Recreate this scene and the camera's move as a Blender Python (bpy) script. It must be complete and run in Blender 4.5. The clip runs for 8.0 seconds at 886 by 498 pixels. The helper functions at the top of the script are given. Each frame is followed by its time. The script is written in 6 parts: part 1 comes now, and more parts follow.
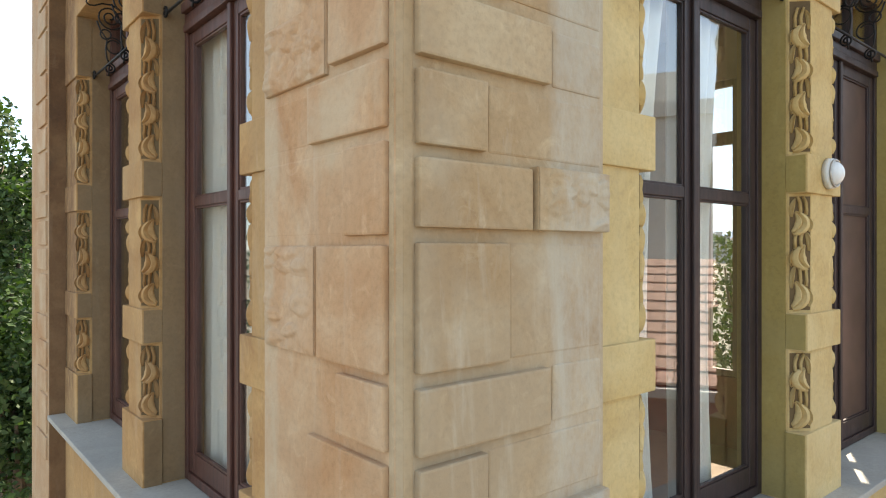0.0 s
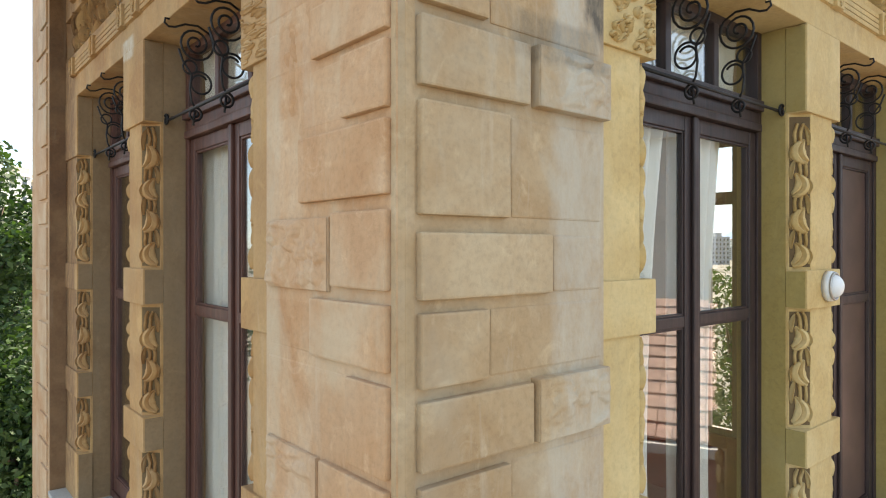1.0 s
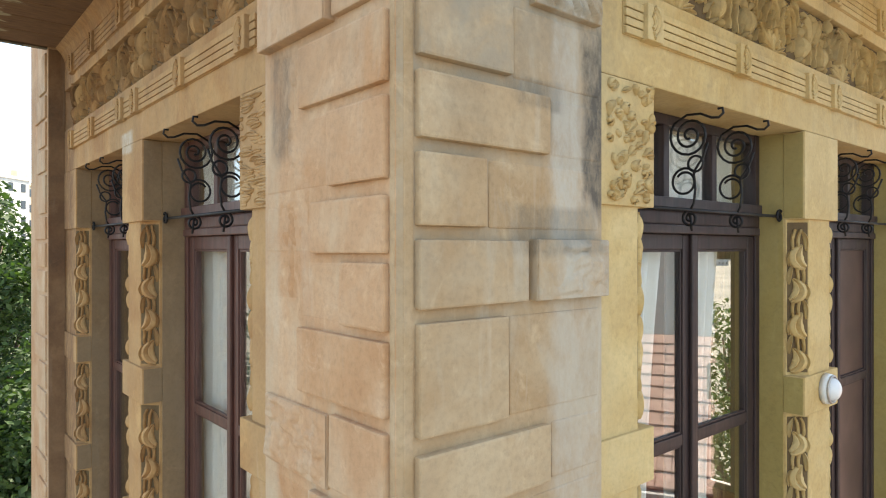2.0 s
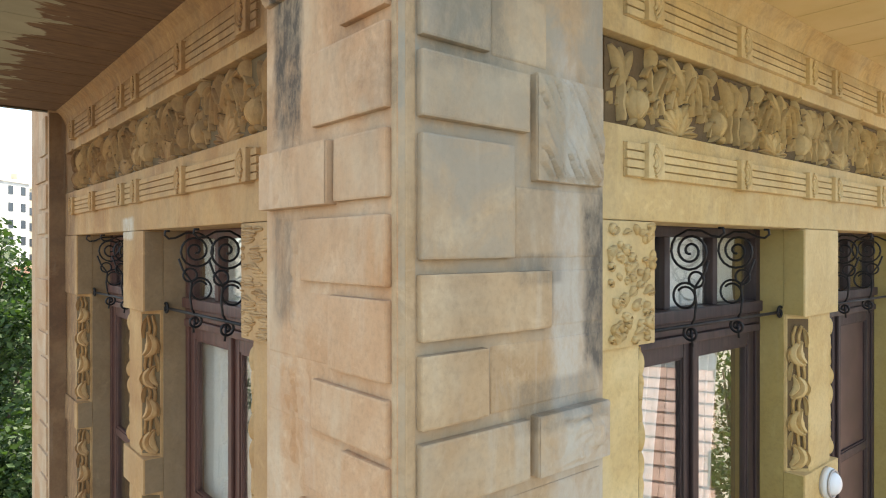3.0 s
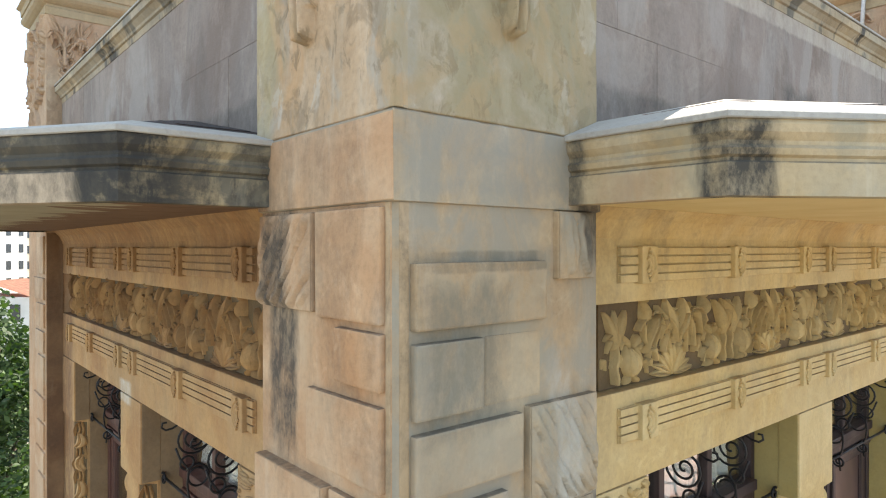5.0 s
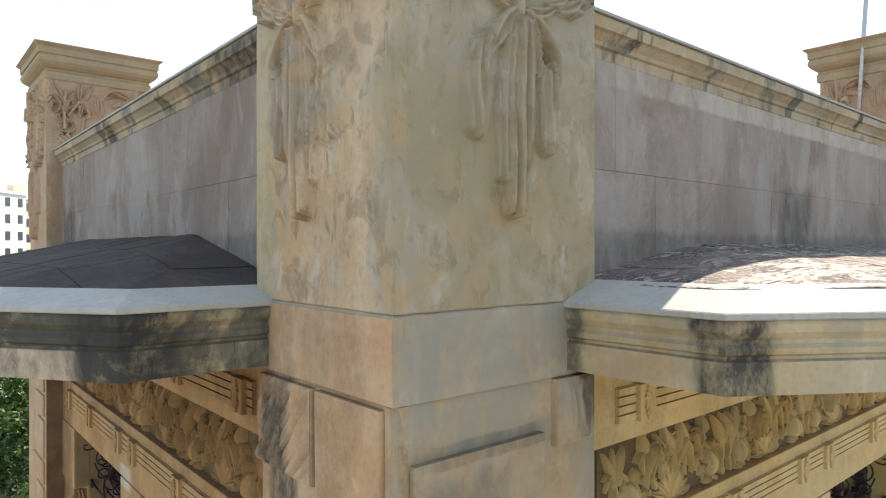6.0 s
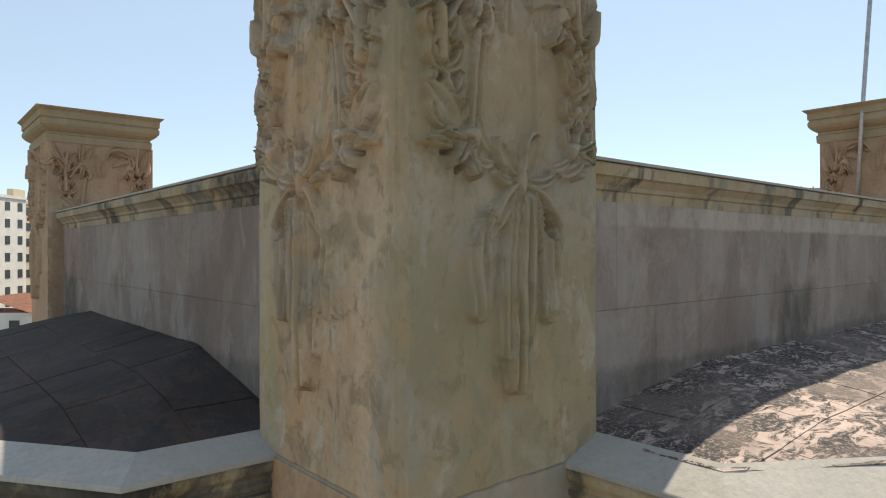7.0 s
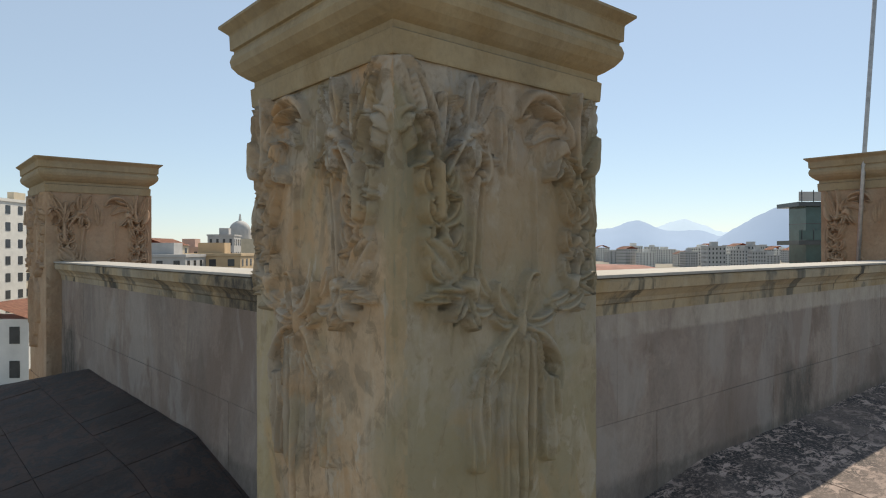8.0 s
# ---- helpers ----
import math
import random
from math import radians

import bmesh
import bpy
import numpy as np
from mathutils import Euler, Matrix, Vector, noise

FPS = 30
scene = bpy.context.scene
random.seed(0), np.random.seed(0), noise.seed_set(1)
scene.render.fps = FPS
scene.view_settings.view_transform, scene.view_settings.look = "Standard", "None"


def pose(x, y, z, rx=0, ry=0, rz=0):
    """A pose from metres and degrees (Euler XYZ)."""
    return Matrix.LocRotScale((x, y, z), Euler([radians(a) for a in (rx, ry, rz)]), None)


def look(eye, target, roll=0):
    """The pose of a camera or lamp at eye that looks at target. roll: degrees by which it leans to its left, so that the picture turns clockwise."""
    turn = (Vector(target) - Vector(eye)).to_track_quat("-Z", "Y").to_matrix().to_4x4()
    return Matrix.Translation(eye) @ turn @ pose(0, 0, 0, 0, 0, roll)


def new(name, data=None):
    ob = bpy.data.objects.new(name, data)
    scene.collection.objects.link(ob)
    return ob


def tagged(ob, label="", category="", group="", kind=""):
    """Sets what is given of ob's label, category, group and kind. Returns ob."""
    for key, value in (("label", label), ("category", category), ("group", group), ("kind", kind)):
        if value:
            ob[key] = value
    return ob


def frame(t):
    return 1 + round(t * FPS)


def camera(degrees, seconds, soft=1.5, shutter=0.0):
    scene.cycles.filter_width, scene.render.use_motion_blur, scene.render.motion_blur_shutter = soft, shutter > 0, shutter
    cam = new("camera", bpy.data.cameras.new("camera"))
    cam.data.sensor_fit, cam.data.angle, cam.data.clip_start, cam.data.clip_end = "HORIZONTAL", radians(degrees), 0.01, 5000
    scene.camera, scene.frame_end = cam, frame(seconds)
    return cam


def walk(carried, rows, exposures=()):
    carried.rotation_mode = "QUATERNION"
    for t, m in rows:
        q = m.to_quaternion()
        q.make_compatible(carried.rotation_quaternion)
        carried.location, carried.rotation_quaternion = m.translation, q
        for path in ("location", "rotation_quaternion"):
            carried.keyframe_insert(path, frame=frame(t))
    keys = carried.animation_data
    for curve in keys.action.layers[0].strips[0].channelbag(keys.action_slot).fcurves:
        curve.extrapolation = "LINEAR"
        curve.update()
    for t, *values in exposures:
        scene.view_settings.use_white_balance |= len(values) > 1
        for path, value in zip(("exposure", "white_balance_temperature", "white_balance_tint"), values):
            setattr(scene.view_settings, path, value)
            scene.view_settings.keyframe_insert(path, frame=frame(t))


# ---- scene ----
cam = camera(68.6, 8.0, soft=1.1)
METRES, EYE, TILT, LEAN, TURN = 5.0, 7.0, 0.0, 0.0, -40.0
EYE_X, EYE_Y = -1.140, -1.565
ROWS = [
    (0.0, 0.0, 0.0, 0.0, -0.0, -0.0, 0.0),
    (0.5, -0.0011, -0.0008, 0.076, 0.0, -0.01, 0.01),
    (1.0, -0.0015, -0.0017, 0.1499, -0.05, -0.03, 0.0),
    (1.5, -0.0006, -0.003, 0.2209, -0.13, -0.04, 0.01),
    (3.0, -0.0022, -0.0039, 0.4132, -0.14, -0.08, 0.01),
    (3.5, -0.002, -0.0044, 0.4756, -0.19, -0.09, 0.02),
    (4.0, -0.0023, -0.0062, 0.5342, -0.24, -0.08, 0.03),
    (5.5, 0.0021, -0.008, 0.713, -0.3, -0.04, 0.06),
    (6.0, 0.0014, -0.0098, 0.7771, -0.33, -0.02, 0.08),
    (6.5, 0.0006, -0.012, 0.8387, -0.33, -0.0, 0.11),
    (7.0, -0.0003, -0.0124, 0.8999, -0.35, 0.05, 0.1),
    (7.5, 0.0003, -0.0102, 0.9561, -0.33, 0.08, 0.12),
    (8.0, 0.0011, -0.0077, 0.9996, -0.32, 0.07, 0.14),
]
EXPOSURES = [(0.0, 1.57, 7500, 10), (1.5, 1.72, 7350, 10), (3.0, 1.76, 7200, 10), (4.0, 1.80, 7200, 10), (5.5, 1.68, 7100, 10), (6.0, 1.38, 7150, 10), (6.5, 0.90, 7250, 10), (7.0, 0.45, 7350, 10), (7.5, 0.20, 7300, 10), (8.0, 0.14, 7250, 10)]
walk(cam, [(t, pose(EYE_X, EYE_Y, EYE, TILT, LEAN, TURN) @ pose(METRES * x, METRES * y, METRES * z, 90 + pitch, roll, yaw)) for t, x, y, z, yaw, pitch, roll in ROWS], EXPOSURES)

# ---- sky and sun ----
SUN_AZ, SUN_EL = 26.0, 48.7      # direction towards the sun: degrees from +x towards +y, and above the horizon
SUN_AT = Vector((math.cos(radians(SUN_AZ)) * math.cos(radians(SUN_EL)), math.sin(radians(SUN_AZ)) * math.cos(radians(SUN_EL)), math.sin(radians(SUN_EL))))
world = bpy.data.worlds.new("sky")
scene.world = world
world.use_nodes = True
_n = world.node_tree.nodes
_sky = _n.new("ShaderNodeTexSky")
_sky.sky_type, _sky.sun_disc = "NISHITA", False
_sky.sun_elevation, _sky.sun_rotation = radians(SUN_EL), radians(90 - SUN_AZ)
_sky.air_density, _sky.dust_density, _sky.ozone_density = 0.9, 0.15, 4.5
_n["Background"].inputs[1].default_value = 0.12
# thin summer haze: a pale veil over the whole dome
_veil = _n.new("ShaderNodeMix")
_veil.data_type, _veil.blend_type = "RGBA", "MIX"
_veil.inputs[0].default_value = 0.46
_veil.inputs[7].default_value = (4.5, 5.7, 6.9, 1)
world.node_tree.links.new(_sky.outputs[0], _veil.inputs[6])
world.node_tree.links.new(_veil.outputs[2], _n["Background"].inputs[0])
sun = new("sun", bpy.data.lights.new("sun", "SUN"))
sun.data.energy, sun.data.angle, sun.data.color = 5.0, radians(0.6), (1.0, 0.94, 0.84)
sun.matrix_world = look(SUN_AT * 60, (0, 0, 0))


# ---- materials ----
class Nodes:
    """A small builder for node materials."""

    def __init__(self, name):
        self.mat = bpy.data.materials.new(name)
        self.mat.use_nodes = True
        self.tree = self.mat.node_tree
        self.bsdf = self.tree.nodes["Principled BSDF"]
        self.geo = self.tree.nodes.new("ShaderNodeNewGeometry")
        self.info = self.tree.nodes.new("ShaderNodeObjectInfo")

    def node(self, kind, **values):
        n = self.tree.nodes.new(kind)
        for key, v in values.items():
            if key in n.inputs:
                self.put(n.inputs[key], v)
        return n

    def put(self, socket, v):
        if isinstance(v, bpy.types.NodeSocket):
            self.tree.links.new(v, socket)
        elif isinstance(v, tuple) and len(v) == 3 and socket.type == "RGBA":
            socket.default_value = (*v, 1)
        else:
            socket.default_value = v

    def place(self, scale=(1, 1, 1)):
        m = self.node("ShaderNodeMapping")
        self.put(m.inputs[0], self.geo.outputs["Position"])
        m.inputs["Scale"].default_value = scale
        return m.outputs[0]

    def noise(self, scale, detail=4.0, rough=0.55, stretch=(1, 1, 1), warp=0.0):
        n = self.node("ShaderNodeTexNoise", Scale=scale, Detail=detail, Roughness=rough, Distortion=warp)
        self.put(n.inputs["Vector"], self.place(stretch))
        return n.outputs[0]

    def ramp(self, fac, stops):
        r = self.node("ShaderNodeValToRGB")
        self.put(r.inputs[0], fac)
        e = r.color_ramp.elements
        while len(e) < len(stops):
            e.new(0.5)
        for el, (pos, col) in zip(e, stops):
            el.position = pos
            el.color = (*col, 1) if isinstance(col, tuple) else (col, col, col, 1)
        return r.outputs[0]

    def mix(self, fac, a, b, blend="MIX"):
        m = self.tree.nodes.new("ShaderNodeMix")
        m.data_type, m.blend_type = "RGBA", blend
        self.put(m.inputs[0], fac)
        self.put(m.inputs[6], a)
        self.put(m.inputs[7], b)
        return m.outputs[2]

    def calc(self, op, a, b=0.0):
        m = self.tree.nodes.new("ShaderNodeMath")
        m.operation = op
        self.put(m.inputs[0], a)
        self.put(m.inputs[1], b)
        return m.outputs[0]

    def height(self):
        s = self.node("ShaderNodeSeparateXYZ")
        self.put(s.inputs[0], self.geo.outputs["Position"])
        return s.outputs

    def bump(self, h, strength=0.4, dist=0.01):
        b = self.node("ShaderNodeBump", Strength=strength, Distance=dist)
        self.put(b.inputs["Height"], h)
        self.put(self.bsdf.inputs["Normal"], b.outputs[0])

    def done(self, colour, rough=0.85, metal=0.0):
        self.put(self.bsdf.inputs["Base Color"], colour)
        self.put(self.bsdf.inputs["Roughness"], rough)
        self.put(self.bsdf.inputs["Metallic"], metal)
        return self.mat


def stone_material(name, light, mid, dark, grey, grey_amount, soot=0.0, soot_from=8.2, soot_to=10.2, grain=1.0, white=0.25, moss=0.0, cover=0.0, stains=(), ledge=0.6, tints=(), cool=0.0):
    """Weathered soft stone: blotches, grain, grey weathering, pale run-off streaks, dark lichen that grows upwards from soot_from to soot_to."""
    light, mid, dark, grey = [tuple(v * 0.8 for v in c) for c in (light, mid, dark, grey)]
    m = Nodes(name)
    blotch = m.noise(2.3, 5, 0.6, warp=0.6)
    col = m.ramp(blotch, [(0.36, dark), (0.5, mid), (0.64, light)])
    rnd = m.info.outputs["Random"]
    col = m.mix(m.calc("MULTIPLY", rnd, 0.45), col, light)
    col = m.mix(m.calc("MULTIPLY", m.calc("FRACT", m.calc("MULTIPLY", rnd, 7.31)), 0.4), col, dark)
    pale = m.ramp(m.noise(5.5, 5, 0.7, (1, 1, 0.8), 1.5), [(0.56, 0.0), (0.68, 1.0)])
    col = m.mix(m.calc("MULTIPLY", pale, 0.35), col, tuple(min(0.75, c * 1.22) for c in light))
    fine = m.noise(38, 6, 0.7)
    col = m.mix(0.32, col, m.ramp(fine, [(0.34, 0.6), (0.5, 0.98), (0.66, 1.15)]), "MULTIPLY")
    for tone, size, stretch, lo, hi, amount in tints:
        # broad patches of another render coat, with soft ragged edges
        patch = m.ramp(m.noise(size, 6, 0.62, stretch, 0.7), [(lo, 0.0), (hi, 1.0)])
        col = m.mix(m.calc("MULTIPLY", patch, amount), col, tuple(v * 0.8 for v in tone))
    big = m.noise(1.1, 4, 0.6, (1, 1, 0.55), 0.8)
    col = m.mix(m.calc("MULTIPLY", m.ramp(big, [(0.44, 0.0), (0.58, 1.0)]), grey_amount), col, grey)
    streak = m.noise(6, 5, 0.65, (1, 1, 0.14), 0.7)
    col = m.mix(m.calc("MULTIPLY", m.ramp(streak, [(0.56, 0.0), (0.7, 1.0)]), white), col, (0.54, 0.49, 0.40))
    grow = 1.0
    if soot:
        z = m.height()[2]
        grow = m.ramp(m.calc("DIVIDE", m.calc("SUBTRACT", z, soot_from), soot_to - soot_from), [(0.0, 0.0), (1.0, 1.0)])
        run = m.ramp(m.noise(2.6, 7, 0.7, (1, 1, 0.34), 0.9), [(0.47 - cover, 0.0), (0.58 - cover, 1.0)])
        speck = m.ramp(m.noise(26, 5, 0.7), [(0.36, 0.35), (0.6, 1.0)])
        col = m.mix(m.calc("MULTIPLY", m.calc("MULTIPLY", grow, run), m.calc("MULTIPLY", speck, soot)), col, (0.06, 0.055, 0.045))
    if cool:
        # single blocks that have weathered to a cool grey, more of them higher up
        pick = m.ramp(m.calc("FRACT", m.calc("MULTIPLY", rnd, 13.7)), [(0.35, 0.0), (0.75, 1.0)])
        wash = m.ramp(m.noise(3.4, 5, 0.65, (1, 1, 0.7), 0.8), [(0.40, 0.15), (0.56, 1.0)])
        col = m.mix(m.calc("MULTIPLY", m.calc("MULTIPLY", pick, wash), m.calc("MULTIPLY", grow, cool)), col, (0.265, 0.245, 0.198))
    for axis, lo, hi, z0, z1, amount, tone in stains:
        # a patch of the given tone, such as dark lichen, with soft, ragged edges
        s = m.height()
        wob = m.calc("MULTIPLY", m.calc("SUBTRACT", m.noise(5, 6, 0.7, (1, 1, 0.4), 0.8), 0.5), 0.55)
        across = m.calc("SUBTRACT", 1.0, m.calc("ABSOLUTE", m.calc("DIVIDE", m.calc("SUBTRACT", m.calc("ADD", s[axis], m.calc("MULTIPLY", wob, hi - lo)), (lo + hi) / 2), (hi - lo) / 2)))
        up = m.calc("SUBTRACT", 1.0, m.calc("ABSOLUTE", m.calc("DIVIDE", m.calc("SUBTRACT", m.calc("ADD", s[2], m.calc("MULTIPLY", wob, min(1.0, 0.7 * (z1 - z0)))), (z0 + z1) / 2), (z1 - z0) / 2)))
        mask = m.calc("MULTIPLY", m.ramp(across, [(0.0, 0.0), (0.35, 1.0)]), m.ramp(up, [(0.0, 0.0), (0.25, 1.0)]))
        mottled = m.ramp(m.noise(14, 7, 0.75, (1, 1, 0.5)), [(0.32, 0.25), (0.58, 1.0)])
        col = m.mix(m.calc("MULTIPLY", m.calc("MULTIPLY", mask, mottled), amount), col, tone)
    if ledge:
        # black lichen on ledges that rain can lie on
        nz = m.node("ShaderNodeSeparateXYZ")
        m.put(nz.inputs[0], m.geo.outputs["Normal"])
        top = m.ramp(nz.outputs[2], [(0.62, 0.0), (0.9, 1.0)])
        tuft = m.ramp(m.noise(17, 6, 0.7), [(0.34, 0.25), (0.52, 1.0)])
        col = m.mix(m.calc("MULTIPLY", m.calc("MULTIPLY", top, tuft), m.calc("MULTIPLY", grow, ledge)), col, (0.055, 0.05, 0.04))
    if moss:
        col = m.mix(m.calc("MULTIPLY", m.ramp(m.noise(1.7, 4, 0.6), [(0.45, 0.0), (0.65, 1.0)]), moss), col, (0.30, 0.29, 0.15))
    h = m.calc("ADD", m.calc("MULTIPLY", fine, 0.5 * grain), m.noise(9, 5, 0.6))
    m.bump(h, 0.45, 0.012)
    return m.done(col, 0.88)


PIER_L = stone_material("stone_orange", (0.66, 0.455, 0.29), (0.585, 0.345, 0.182), (0.50, 0.255, 0.115), (0.53, 0.42, 0.29), 0.28, 0.3, 8.4, 9.8, white=0.2, tints=(((0.60, 0.46, 0.31), 1.5, (1, 1, 0.5), 0.52, 0.62, 0.6), ((0.58, 0.31, 0.16), 3.1, (1, 1, 0.8), 0.56, 0.66, 0.3)), stains=((1, 0.78, 0.96, 5.0, 9.4, 0.5, (0.46, 0.37, 0.26)), (1, 0.60, 0.86, 9.44, 10.45, 0.9, (0.045, 0.04, 0.034)), (1, 0.66, 0.86, 8.75, 9.22, 0.5, (0.045, 0.04, 0.034)), (1, 0.80, 0.96, 10.3, 10.8, 0.6, (0.045, 0.04, 0.034))))
PIER_R = stone_material("stone_beige", (0.60, 0.46, 0.295), (0.51, 0.345, 0.19), (0.42, 0.255, 0.12), (0.47, 0.39, 0.285), 0.4, 0.3, 7.8, 9.6, white=0.35, cool=0.8, tints=(((0.54, 0.49, 0.40), 1.9, (1, 1, 0.35), 0.54, 0.64, 0.5),), stains=((0, 0.66, 1.05, 5.2, 9.2, 0.5, (0.47, 0.43, 0.365)), (0, 0.68, 0.86, 8.3, 9.9, 0.5, (0.46, 0.44, 0.39)), (0, 0.04, 0.74, 9.45, 10.25, 0.55, (0.30, 0.265, 0.195)), (0, 0.05, 0.5, 9.62, 10.16, 0.5, (0.10, 0.095, 0.075)), (0, 0.0, 0.95, 10.42, 10.72, 0.6, (0.24, 0.225, 0.19)), (0, 0.86, 1.03, 8.55, 9.32, 0.85, (0.045, 0.04, 0.034)), (0, 0.42, 1.0, 8.40, 8.60, 0.5, (0.10, 0.09, 0.07)), (0, 0.46, 0.78, 8.93, 9.06, 0.45, (0.09, 0.085, 0.07)), (0, 0.86, 1.04, 10.15, 10.8, 0.8, (0.045, 0.04, 0.034)), (0, 0.1, 0.7, 10.17, 10.25, 0.45, (0.07, 0.065, 0.052))))
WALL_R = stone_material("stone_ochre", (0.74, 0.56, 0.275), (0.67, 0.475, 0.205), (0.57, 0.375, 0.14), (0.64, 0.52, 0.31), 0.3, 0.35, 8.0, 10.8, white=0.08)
# First two stain rows brown the band under the canopy and the far end.
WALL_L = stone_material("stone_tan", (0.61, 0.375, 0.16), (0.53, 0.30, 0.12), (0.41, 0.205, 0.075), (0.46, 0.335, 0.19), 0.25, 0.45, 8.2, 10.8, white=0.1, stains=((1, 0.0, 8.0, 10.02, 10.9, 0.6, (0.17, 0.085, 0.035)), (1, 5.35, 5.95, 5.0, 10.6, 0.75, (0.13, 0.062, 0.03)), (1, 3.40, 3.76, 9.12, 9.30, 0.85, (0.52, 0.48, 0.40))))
UPPER = stone_material("render_weathered", (0.68, 0.50, 0.335), (0.58, 0.395, 0.235), (0.46, 0.285, 0.15), (0.47, 0.42, 0.325), 0.25, 0.15, 9.4, 12.6, white=0.3, ledge=0.35,
                       tints=(((0.43, 0.375, 0.30), 1.7, (1, 1, 0.8), 0.49, 0.54, 0.75), ((0.36, 0.285, 0.15), 1.25, (1, 1, 0.9), 0.53, 0.60, 0.6), ((0.60, 0.35, 0.16), 2.4, (1, 1, 0.7), 0.54, 0.60, 0.65), ((0.58, 0.51, 0.42), 4.2, (1, 1, 0.6), 0.585, 0.61, 0.6), ((0.21, 0.145, 0.08), 5.5, (1, 1, 0.7), 0.56, 0.62, 0.5), ((0.22, 0.155, 0.085), 14.0, (1, 1, 0.7), 0.55, 0.63, 0.6)),
                       stains=((1, -0.3, 0.06, 10.1, 12.4, 0.6, (0.29, 0.235, 0.135)), (0, 0.25, 0.95, 11.9, 12.7, 0.4, (0.34, 0.21, 0.11)), (1, 0.75, 1.1, 10.6, 11.9, 0.5, (0.42, 0.33, 0.16))))
# UPPER for the south face: darker, greyer base; first stain row spans it all.
UPPER_R = stone_material("render_weathered_grey", (0.56, 0.47, 0.37), (0.465, 0.375, 0.275), (0.36, 0.265, 0.175), (0.47, 0.42, 0.325), 0.25, 0.15, 9.4, 12.6, white=0.3, ledge=0.35,
                       tints=(((0.42, 0.385, 0.335), 1.7, (1, 1, 0.8), 0.49, 0.54, 0.75), ((0.31, 0.265, 0.15), 1.25, (1, 1, 0.9), 0.49, 0.56, 0.7), ((0.50, 0.33, 0.17), 2.4, (1, 1, 0.7), 0.54, 0.60, 0.65), ((0.58, 0.51, 0.42), 4.2, (1, 1, 0.6), 0.585, 0.61, 0.6), ((0.21, 0.145, 0.08), 5.5, (1, 1, 0.7), 0.56, 0.62, 0.5), ((0.22, 0.155, 0.085), 14.0, (1, 1, 0.7), 0.55, 0.63, 0.6)),
                       stains=((1, -0.3, 0.06, 10.1, 12.4, 0.6, (0.29, 0.235, 0.135)), (0, 0.25, 0.95, 11.9, 12.7, 0.4, (0.34, 0.21, 0.11)), (1, 0.75, 1.1, 10.6, 11.9, 0.5, (0.42, 0.33, 0.16))))
FARSTONE = stone_material("render_pink", (0.60, 0.43, 0.28), (0.54, 0.35, 0.215), (0.45, 0.265, 0.15), (0.50, 0.39, 0.28), 0.3, 0.2, 9.4, 12.6, white=0.12)
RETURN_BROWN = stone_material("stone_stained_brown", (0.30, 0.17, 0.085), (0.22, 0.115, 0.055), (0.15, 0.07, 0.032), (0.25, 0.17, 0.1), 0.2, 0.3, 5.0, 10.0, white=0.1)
PARAPET = stone_material("render_grey", (0.40, 0.325, 0.27), (0.325, 0.25, 0.205), (0.24, 0.172, 0.135), (0.335, 0.28, 0.245), 0.5, 0.3, 9.0, 12.0, white=0.12,
                         tints=(((0.23, 0.165, 0.13), 1.15, (1, 1, 0.7), 0.53, 0.58, 0.75), ((0.41, 0.365, 0.325), 2.1, (1, 1, 0.5), 0.55, 0.61, 0.6), ((0.26, 0.20, 0.165), 4.5, (1, 1, 0.25), 0.58, 0.66, 0.5)),
                         stains=((0, -2.0, 9.0, 10.66, 10.98, 0.5, (0.05, 0.045, 0.038)), (0, 3.0, 3.55, 10.6, 11.3, 0.75, (0.06, 0.055, 0.045)), (1, 5.2, 5.8, 10.6, 11.3, 0.8, (0.05, 0.045, 0.038)), (0, 0.9, 9.0, 11.60, 11.74, 0.55, (0.50, 0.44, 0.36))))
COPING = stone_material("stone_coping", (0.56, 0.45, 0.30), (0.48, 0.37, 0.225), (0.40, 0.28, 0.15), (0.40, 0.36, 0.28), 0.5, 0.3, 10.5, 11.7, white=0.2,
                        tints=(((0.055, 0.05, 0.04), 1.9, (1, 1, 0.5), 0.55, 0.60, 0.95), ((0.09, 0.075, 0.05), 5.0, (1, 1, 0.8), 0.60, 0.68, 0.7), ((0.42, 0.27, 0.10), 3.0, (1, 1, 1), 0.55, 0.64, 0.6)),
                        stains=((1, 0.95, 1.75, 11.55, 11.9, 0.95, (0.045, 0.04, 0.034)),))
CORNICE = stone_material("stone_cornice", (0.64, 0.51, 0.33), (0.55, 0.42, 0.245), (0.43, 0.30, 0.15), (0.46, 0.43, 0.34), 0.4, 0.12, 9.0, 10.2, white=0.25, cover=-0.05,
                         tints=(((0.32, 0.30, 0.22), 2.2, (1, 1, 0.6), 0.56, 0.63, 0.5),), stains=((1, -0.74, -0.50, 10.36, 10.9, 0.97, (0.04, 0.036, 0.03)), (1, -0.10, 0.12, 10.2, 10.9, 0.85, (0.06, 0.055, 0.045)), (1, -0.5, -0.1, 10.40, 10.53, 0.5, (0.40, 0.24, 0.13))))
